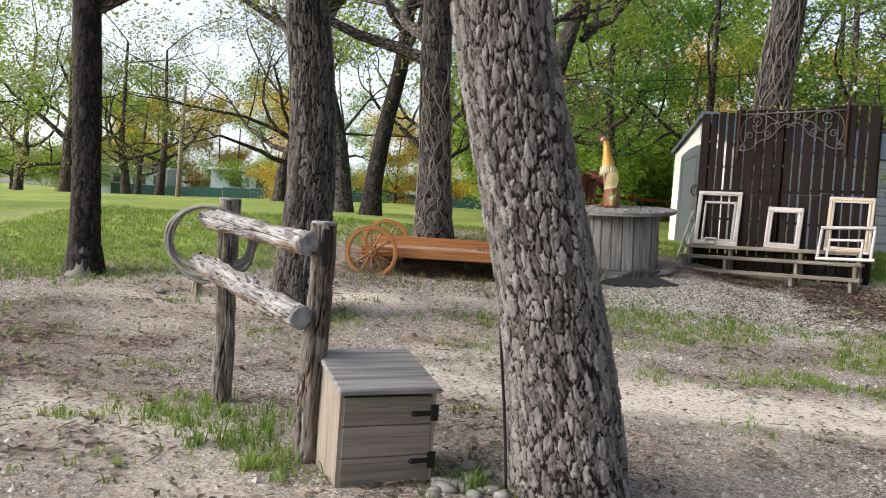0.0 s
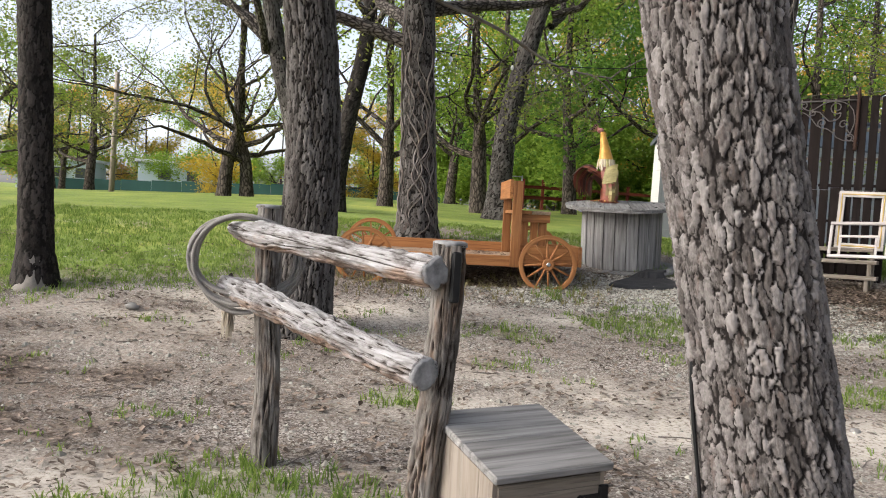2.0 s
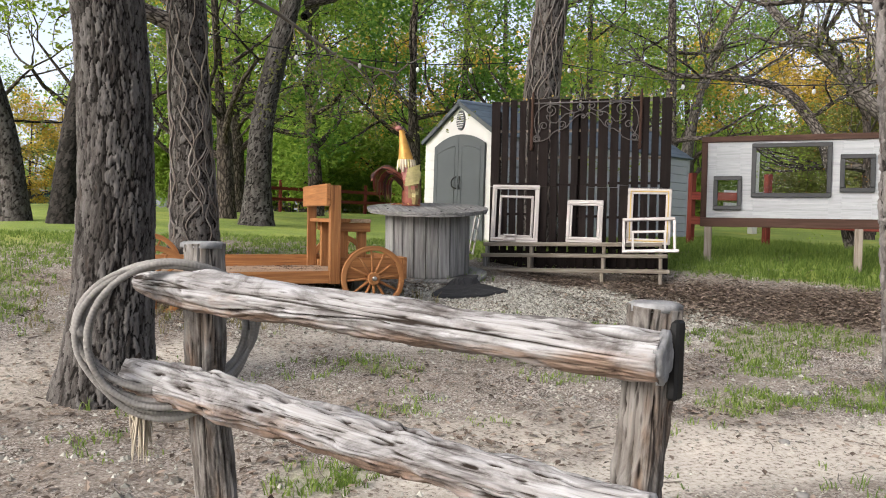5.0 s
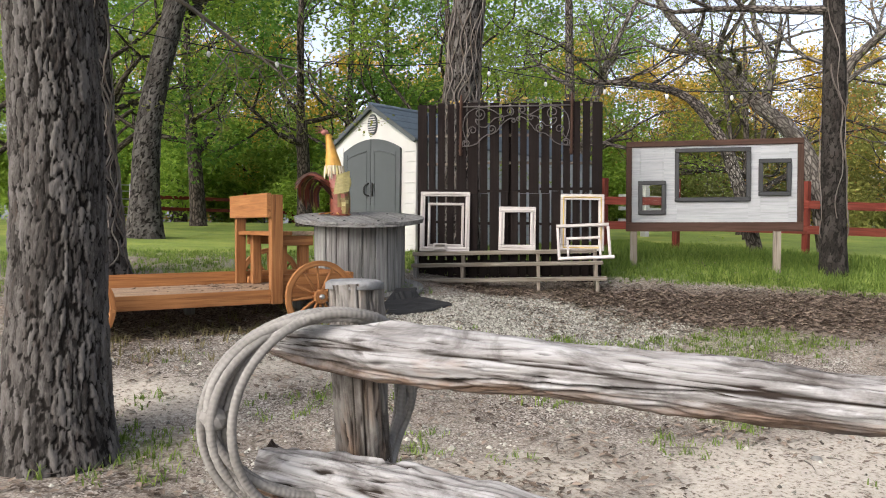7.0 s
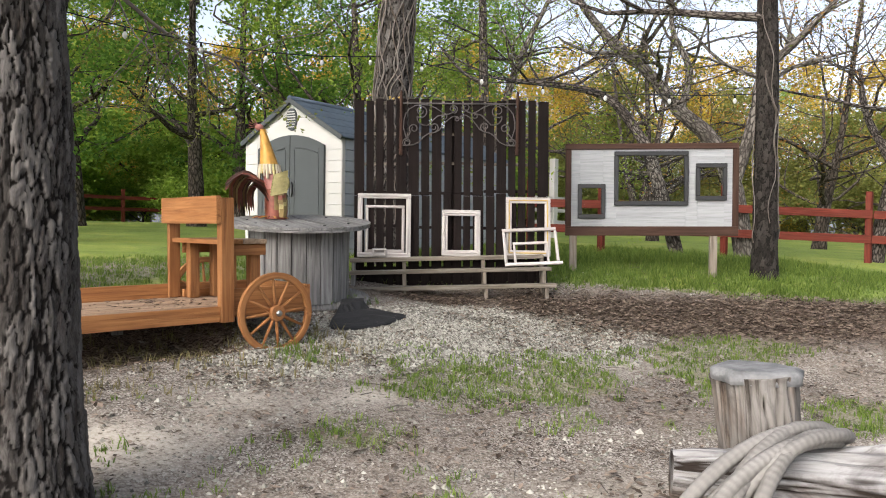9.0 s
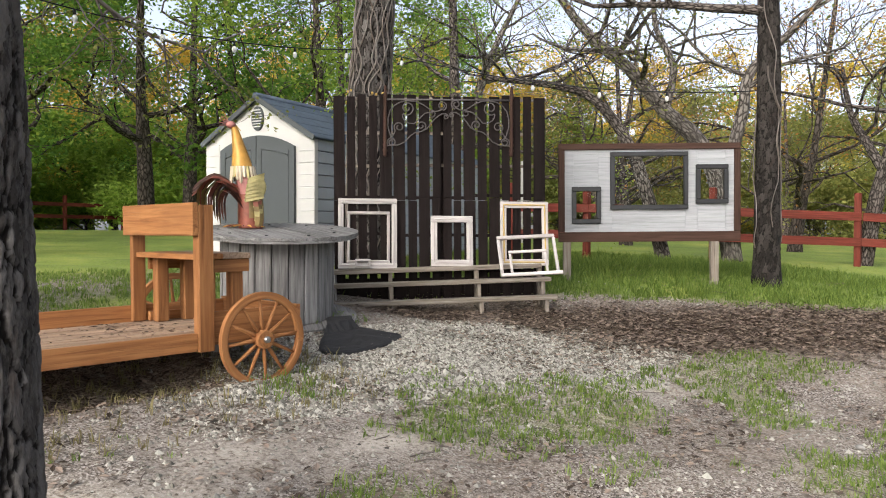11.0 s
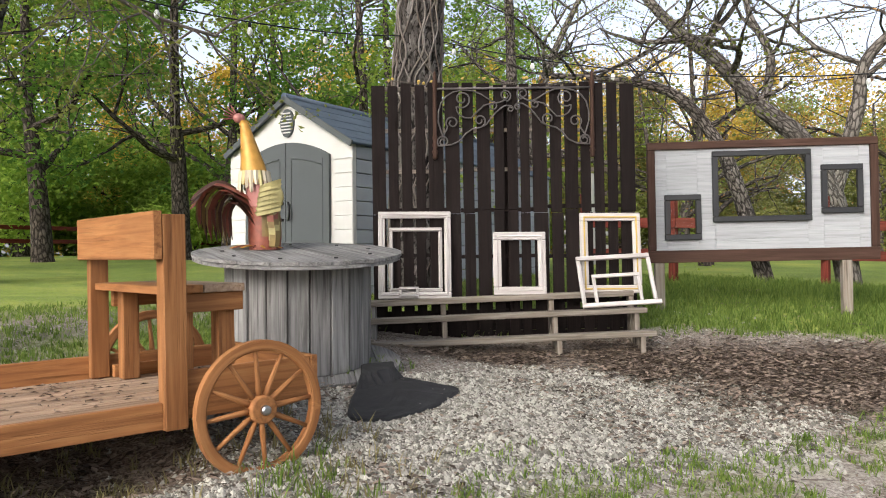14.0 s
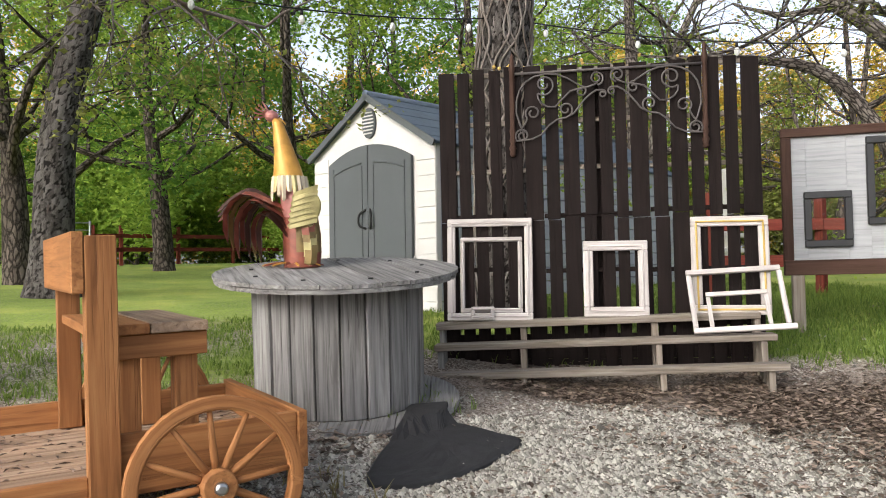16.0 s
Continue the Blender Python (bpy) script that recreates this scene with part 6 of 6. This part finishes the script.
def far_structures():
    teal = plain("teal_green_screen", (0.02, 0.085, 0.075), 0.8, 0, 0.2, 0.5)
    pale = plain("pale_blue_siding", (0.50, 0.60, 0.66), 0.7, 0, 0.06, 0.5)
    roofm = plain("white_metal_roof", (0.62, 0.63, 0.65), 0.6, 0, 0.06, 0.5)
    dark = plain("dark_window", (0.05, 0.06, 0.07), 0.3)
    scr = tagged(new("screen_fence"), "long low teal fabric screen fence across the field", "fence")
    for k in range(14):
        x0 = -24 + 2.0 * k
        z = float(ground_z(x0, 56.0))
        box_part("panel", (x0, 56.0, z), (x0 + 1.98, 56.04, z + 1.0), teal, scr)
    for x, y, l, w in ((-24, 60, 5.2, 3.2), (-14.6, 60, 7.0, 3.2)):
        z = float(ground_z(x, y))
        top = thing("mobile_home", (x, y, z), "pale blue mobile home beyond the far field", "building", "mobile homes")
        box_part("wall", (-l / 2, 0, 0), (l / 2, w, 2.3), pale, top)
        box_part("roof", (-l / 2 - 0.2, -0.25, 2.302), (l / 2 + 0.2, w + 0.25, 2.5), roofm, top)
        for k in range(3):
            wx = -l / 2 + l * (k + 0.7) / 3.4
            box_part("window", (wx, -0.04, 1.1), (wx + 0.9, -0.002, 1.8), dark, top)
    pole = tagged(new("utility_pole"), "tall bare wooden utility pole in the meadow", "pole")
    bm = bmesh.new()
    tube(bm, [(-9.08, 26.5, 0.6), (-9.05, 26.5, 4.9)], [0.09, 0.07], 10)
    part("shaft", bm, STEP_WOOD, pole)
    gate = tagged(new("metal_gate"), "pale tubular metal gate at the end of the fence", "gate")
    gx, gy = 4.55, 29.6
    gz = float(ground_z(gx, gy))
    for x in (0.0, 0.75):
        bm = bmesh.new()
        tube(bm, [(gx - x, gy, gz - 0.1), (gx - x, gy, gz + 1.25)], [0.03, 0.03], 8)
        part("upright", bm, STEEL, gate)
    for h in (0.25, 0.5, 0.75, 1.0, 1.2):
        bm = bmesh.new()
        tube(bm, [(gx - 0.75, gy, gz + h), (gx, gy, gz + h)], [0.02, 0.02], 8)
        part("bar", bm, STEEL, gate)
    porch = tagged(new("porch_rail"), "white painted porch post and railing behind the board", "railing")
    px, py = 13.6, 16.2
    pz = float(ground_z(px, py))
    box_part("post", (px, py, pz - 0.1), (px + 0.16, py + 0.16, pz + 2.0), SHED_WHITE, porch)
    for h in (0.35, 0.65, 0.95):
        box_part("bar", (px - 0.9, py + 0.05, pz + h), (px - 0.002, py + 0.10, pz + h + 0.09), SHED_WHITE, porch)
        box_part("bar", (px + 0.162, py + 0.05, pz + h), (px + 1.0, py + 0.10, pz + h + 0.09), SHED_WHITE, porch)
    # white plank and slat things beside the shed
    pl = tagged(new("leaning_trellis"), "white wooden lattice leaning behind the wall corner", "trellis")
    m = pose(3.72, 12.45, 0.80, 0, 24, 40)
    for x in (0.0, 0.16):
        box_part("slat", (x, 0, 0), (x + 0.03, 0.02, 0.85), WHITE_WOOD, pl, m=m)
    for z in (0.1, 0.3, 0.5, 0.7):
        box_part("rung", (0.031, 0.002, z), (0.159, 0.018, z + 0.025), WHITE_WOOD, pl, m=m)


far_structures()


def string_lights(points, name_label, sag, n):
    top = tagged(new("string_lights"), name_label, "lights")
    bulb, nt, p = material("pale_bulb", 0.2)
    p.inputs["Base Color"].default_value = (0.8, 0.8, 0.76, 1)
    p.inputs["Transmission Weight"].default_value = 0.4
    for (a, b) in zip(points, points[1:]):
        a, b = Vector(a), Vector(b)
        line = [a.lerp(b, i / 24) - Vector((0, 0, sag * 4 * (i / 24) * (1 - i / 24))) for i in range(25)]
        bm = bmesh.new()
        tube(bm, line, [0.007] * 25, 5)
        part("cable", bm, BLACK_IRON, top)
        for k in range(n):
            q = line[int((k + 0.5) * 24 / n)]
            bm = bmesh.new()
            tube(bm, [q, q - Vector((0, 0, 0.05))], [0.012, 0.016], 8)
            s = part("socket", bm, BLACK_IRON, top)
            bm = bmesh.new()
            tube(bm, [q - Vector((0, 0, 0.051)), q - Vector((0, 0, 0.075)), q - Vector((0, 0, 0.105)), q - Vector((0, 0, 0.125))], [0.014, 0.026, 0.024, 0.006], 10)
            part("bulb", bm, bulb, s)


string_lights([(-0.3, 12.3, 3.55), (5.2, 12.9, 3.95), (8.35, 8.7, 3.35)], "string of clear bulbs hung between the trees", 0.22, 6)
string_lights([(-4.15, 8.9, 4.15), (-1.55, 7.75, 3.2)], "sagging bulb string tied between oak trunks", 0.1, 4)


# ---- ground cover ----
def scatter():
    rng = np.random.RandomState(5)

    def spots(n, x0, x1, y0, y1):
        return rng.uniform(x0, x1, n), rng.uniform(y0, y1, n)

    def height(x, y):
        z = ground_z(x, y)
        return z + np.array([0.03 * noise.fractal(Vector((a * 0.9, b * 0.9, 0)), 1.0, 2.0, 4) + 0.012 * noise.noise(Vector((a * 6, b * 6, 5))) for a, b in zip(x, y)])

    def clump(x, y):
        return np.array([noise.fractal(Vector((a * 1.7, b * 1.7, 12.5)), 1.0, 2.0, 3) for a, b in zip(x, y)])

    def stones():
        x, y = spots(120000, -5.0, 7.5, 1.2, 11.2)
        dx, dy = spots(95000, -0.2, 5.4, 7.9, 11.0)
        x, y = np.concatenate([x, dx]), np.concatenate([y, dy])
        g, gr, li = zones(x, y)
        keep = rng.uniform(0, 1, len(x)) < np.clip(0.24 * np.clip(1 - 2.4 * clump(x, y), 0.2, 3) + 0.8 * gr - 0.25 * g - 0.5 * li, 0, 1) * (1 - 0.8 * sand(x, y))
        keep &= np.arange(len(x)) < np.where(gr > 0.25, len(x), 120000)
        x, y = x[keep], y[keep]
        z = height(x, y)
        s = rng.gamma(2.4, 0.0030, len(x)) + 0.004
        base = np.array([(1, 0, 0), (0.3, 0.9, 0), (-0.8, 0.5, 0), (-0.7, -0.6, 0), (0.4, -0.9, 0), (0.1, 0.1, 0.75)], float)
        fc = [(0, 1, 5), (1, 2, 5), (2, 3, 5), (3, 4, 5), (4, 0, 5)]
        a = rng.uniform(0, 6.28, len(x))
        jit = rng.uniform(0.65, 1.35, (len(x), 6, 3))
        P = base[None] * jit * s[:, None, None]
        c, sn = np.cos(a)[:, None], np.sin(a)[:, None]
        X = P[:, :, 0] * c - P[:, :, 1] * sn + x[:, None]
        Y = P[:, :, 0] * sn + P[:, :, 1] * c + y[:, None]
        Z = P[:, :, 2] + z[:, None] - 0.002
        V = np.stack([X, Y, Z], -1).reshape(-1, 3)
        F = (np.array(fc)[None] + 6 * np.arange(len(x))[:, None, None]).reshape(-1, 3)
        ob = grown("gravel", V.tolist(), F.tolist(), STONE)
        tagged(ob, "scattered pale gravel stones on the dirt", "gravel", kind="stuff")

    def leaves():
        x, y = spots(130000, -6.0, 9.5, 1.5, 11.6)
        dx, dy = spots(60000, 3.4, 8.4, 7.0, 11.6)
        x, y = np.concatenate([x, dx]), np.concatenate([y, dy])
        g, gr, li = zones(x, y)
        keep = rng.uniform(0, 1, len(x)) < np.clip(0.26 * np.clip(1 + 3.2 * clump(x, y), 0.1, 3) + 0.8 * li + 0.05 * gr - 0.35 * g, 0, 1) * (1 - 0.3 * sand(x, y))
        keep &= (np.arange(len(x)) < 130000) | (rng.uniform(0, 1, len(x)) < li ** 1.5)
        x, y = x[keep], y[keep]
        z = height(x, y)
        n = len(x)
        s = rng.uniform(0.010, 0.034, n)
        a = rng.uniform(0, 6.28, n)
        ti = rng.uniform(-0.5, 0.5, (n, 2))
        V = np.zeros((n, 4, 3))
        for k, (u, v, up) in enumerate(((-1, 0, 0.1), (0, -0.5, 0.3), (1, 0, 0.15), (0, 0.5, 0.3))):
            V[:, k, 0] = x + s * (u * np.cos(a) - v * np.sin(a))
            V[:, k, 1] = y + s * (u * np.sin(a) + v * np.cos(a))
            V[:, k, 2] = z + 0.004 + s * (up + 0.5 + u * ti[:, 0] + v * ti[:, 1]) * 0.7
        F = (np.array([(0, 1, 2), (0, 2, 3)])[None] + 4 * np.arange(n)[:, None, None]).reshape(-1, 3)
        ob = grown("leaf_litter", V.reshape(-1, 3).tolist(), F.tolist(), LITTER)
        tagged(ob, "dry brown fallen leaves strewn over the yard", "leaf litter", kind="stuff")

    def blades(name, x, y, keep, lo, hi, mat, label):
        x, y = x[keep], y[keep]
        z = height(x, y)
        per = 7
        n = len(x) * per
        X, Y, Z = np.repeat(x, per), np.repeat(y, per), np.repeat(z, per)
        X = X + rng.normal(0, 0.022, n)
        Y = Y + rng.normal(0, 0.022, n)
        h = rng.uniform(lo, hi, n) * np.repeat(rng.uniform(0.6, 1.2, len(x)), per)
        a = rng.uniform(0, 6.28, n)
        w = rng.uniform(0.0022, 0.005, n)
        b = rng.uniform(0.3, 1.2, n) * h
        V = np.zeros((n, 5, 3))
        dx, dy = np.cos(a), np.sin(a)
        for k, (sw, up, out) in enumerate(((-1, -0.05, 0), (1, -0.05, 0), (0.8, 0.6, 0.35), (-0.8, 0.6, 0.35), (0, 1.0, 1.0))):
            V[:, k, 0] = X - dy * w * sw + dx * b * out
            V[:, k, 1] = Y + dx * w * sw + dy * b * out
            V[:, k, 2] = Z + h * up
        F = []
        i = 5 * np.arange(n)
        F = np.concatenate([np.stack([i, i + 1, i + 2], -1), np.stack([i, i + 2, i + 3], -1), np.stack([i + 3, i + 2, i + 4], -1)])
        ob = grown(name, V.reshape(-1, 3).tolist(), F.tolist(), mat)
        tagged(ob, label, "grass", kind="stuff")

    stones()
    leaves()
    x, y = spots(62000, -6.5, 11.0, 1.5, 14.5)
    g, gr, li = zones(x, y)
    r = rng.uniform(0, 1, len(x))
    blades("grass", x, y, r < np.clip((g - 0.06) * 1.9 + 0.006, 0, 0.8), 0.015, 0.07, BLADE, "short green grass growing in patches")
    x, y = spots(3000, 5.6, 10.5, 7.6, 12.5)
    g, gr, li = zones(x, y)
    blades("tall_grass", x, y, (g > 0.6), 0.05, 0.17, BLADE, "taller weeds below the window board")
    x, y = spots(3000, -1.9, 2.0, 9.0, 10.8)
    g, gr, li = zones(x, y)
    blades("dry_grass", x, y, rng.uniform(0, 1, len(x)) < 0.08, 0.03, 0.12, DRY_BLADE, "dry weeds under and beside the wagon")
    for n, cx, cy, sd in ((50, -0.95, 3.85, 0.17), (26, -0.72, 3.52, 0.07), (26, 0.22, 3.5, 0.12), (60, 2.95, 11.1, 0.14), (40, 1.3, 9.5, 0.15), (50, -4.1, 8.7, 0.3), (40, -1.2, 4.3, 0.2)):
        x, y = rng.normal(cx, sd, n), rng.normal(cy, sd, n)
        blades("grass_tuft", x, y, np.ones(n, bool), 0.03, 0.105, BLADE, "bright green grass tuft in the dirt")

    for k in range(46):
        n = int(rng.randint(5, 22))
        cx, cy, sd = rng.uniform(-4.2, 4.6), rng.uniform(3.0, 9.2), rng.uniform(0.05, 0.2)
        x, y = rng.normal(cx, 1.6 * sd, n), rng.normal(cy, sd, n)
        blades("grass_tuft", x, y, np.ones(n, bool), 0.015, 0.06, BLADE, "small green weeds sprouting from the dirt")

    # twigs
    n = 420
    x, y = spots(n, -5, 8, 1.6, 11)
    z = height(x, y)
    bm = bmesh.new()
    for i in range(n):
        a, l = rng.uniform(0, 6.28), rng.uniform(0.05, 0.28)
        d = Vector((math.cos(a), math.sin(a), 0))
        p = Vector((x[i], y[i], z[i] + 0.008))
        b = Vector((-d.y, d.x, 0)) * rng.uniform(-0.02, 0.02)
        tube(bm, [p, p + d * l * 0.5 + b + Vector((0, 0, 0.004)), p + d * l], [0.004, 0.0035, 0.0015], 4, cap=False)
    tagged(part("twigs", bm, VINE_BARK), "small dry twigs lying on the dirt", "twigs", kind="stuff")


scatter()


def deck_litter():
    rng = random.Random(14)
    verts, faces = [], []
    inv = WAGON
    for k in range(240):
        u, w = (rng.gauss(-0.25, 0.35), rng.uniform(0.15, 1.05)) if k % 3 else (rng.uniform(0.5, 0.78), rng.uniform(0.2, 1.0))
        c = inv @ Vector((max(-1.7, min(0.78, u)), w, 0.766))
        a = rng.uniform(0, 6.28)
        l, wd = rng.uniform(0.012, 0.035), rng.uniform(0.002, 0.007)
        d, s = Vector((math.cos(a), math.sin(a), 0)), Vector((-math.sin(a), math.cos(a), 0))
        i = len(verts)
        verts += [tuple(c - d * l), tuple(c + s * wd + Vector((0, 0, 0.006))), tuple(c + d * l), tuple(c - s * wd + Vector((0, 0, 0.006)))]
        faces += [(i, i + 1, i + 2), (i, i + 2, i + 3)]
    tagged(grown("deck_litter", verts, faces, LITTER), "dry leaves and twigs strewn on the wagon deck", "leaf litter", kind="stuff")


deck_litter()


def small_finds():
    rng = random.Random(21)
    grey = plain("grey_field_stone", (0.24, 0.23, 0.215), 0.9, 0, 0.3, 9, 0.4)
    spots = [(0.13 + rng.gauss(0, 0.10), 3.42 + rng.gauss(0, 0.14), rng.uniform(0.018, 0.045)) for _ in range(26)]
    spots += [(-2.0, 2.75, 0.05), (-3.1, 4.0, 0.07), (-2.2, 2.6, 0.03), (1.6, 4.9, 0.03), (2.3, 5.6, 0.035), (-2.9, 8.1, 0.06), (3.6, 6.5, 0.03)]
    for x, y, r in spots:
        bm = bmesh.new()
        bmesh.ops.create_icosphere(bm, subdivisions=2, radius=r)
        off = Vector((x * 9, y * 9, 0))
        for v in bm.verts:
            v.co = v.co * (1 + 0.35 * noise.noise(v.co / r * 0.9 + off))
            v.co.z *= 0.62
        for f in bm.faces:
            f.smooth = True
        ob = part("stone", bm, grey)
        ob.matrix_basis = pose(x, y, float(ground_z(x, y)) + r * 0.25, 0, 0, rng.uniform(0, 360))
        tagged(ob, "rounded grey field stone lying on the dirt", "stone", "loose stones")
    bm = bmesh.new()
    tube(bm, smooth_path([(0.285, 3.50, 0.95), (0.285, 3.48, 0.7), (0.325, 3.44, 0.35), (0.355, 3.40, 0.02)], 20), [0.007] * 20, 6)
    tagged(part("cable", bm, BLACK_IRON), "black cable running down the oak trunk", "cable")
    fl = tagged(new("wall_garland"), "thin vine with tiny yellow flowers along the wall top", "garland")
    bm = bmesh.new()
    line = [WALL @ Vector((a, 0.02, 3.06 + WALL_TILT * a + 0.018 * math.sin(a * 9))) for a in np.linspace(0.1, 2.4, 60)]
    tube(bm, line, [0.004] * 60, 4)
    part("stem", bm, VINE_BARK, fl)
    for k in range(26):
        p = line[rng.randint(0, 59)] + Vector((rng.gauss(0, 0.01), rng.gauss(0, 0.01), rng.uniform(0, 0.03)))
        bm = bmesh.new()
        bmesh.ops.create_icosphere(bm, subdivisions=1, radius=rng.uniform(0.008, 0.017))
        for v in bm.verts:
            v.co = v.co + p
        part("flower", bm, YELLOW_WOOD, fl)


small_finds()
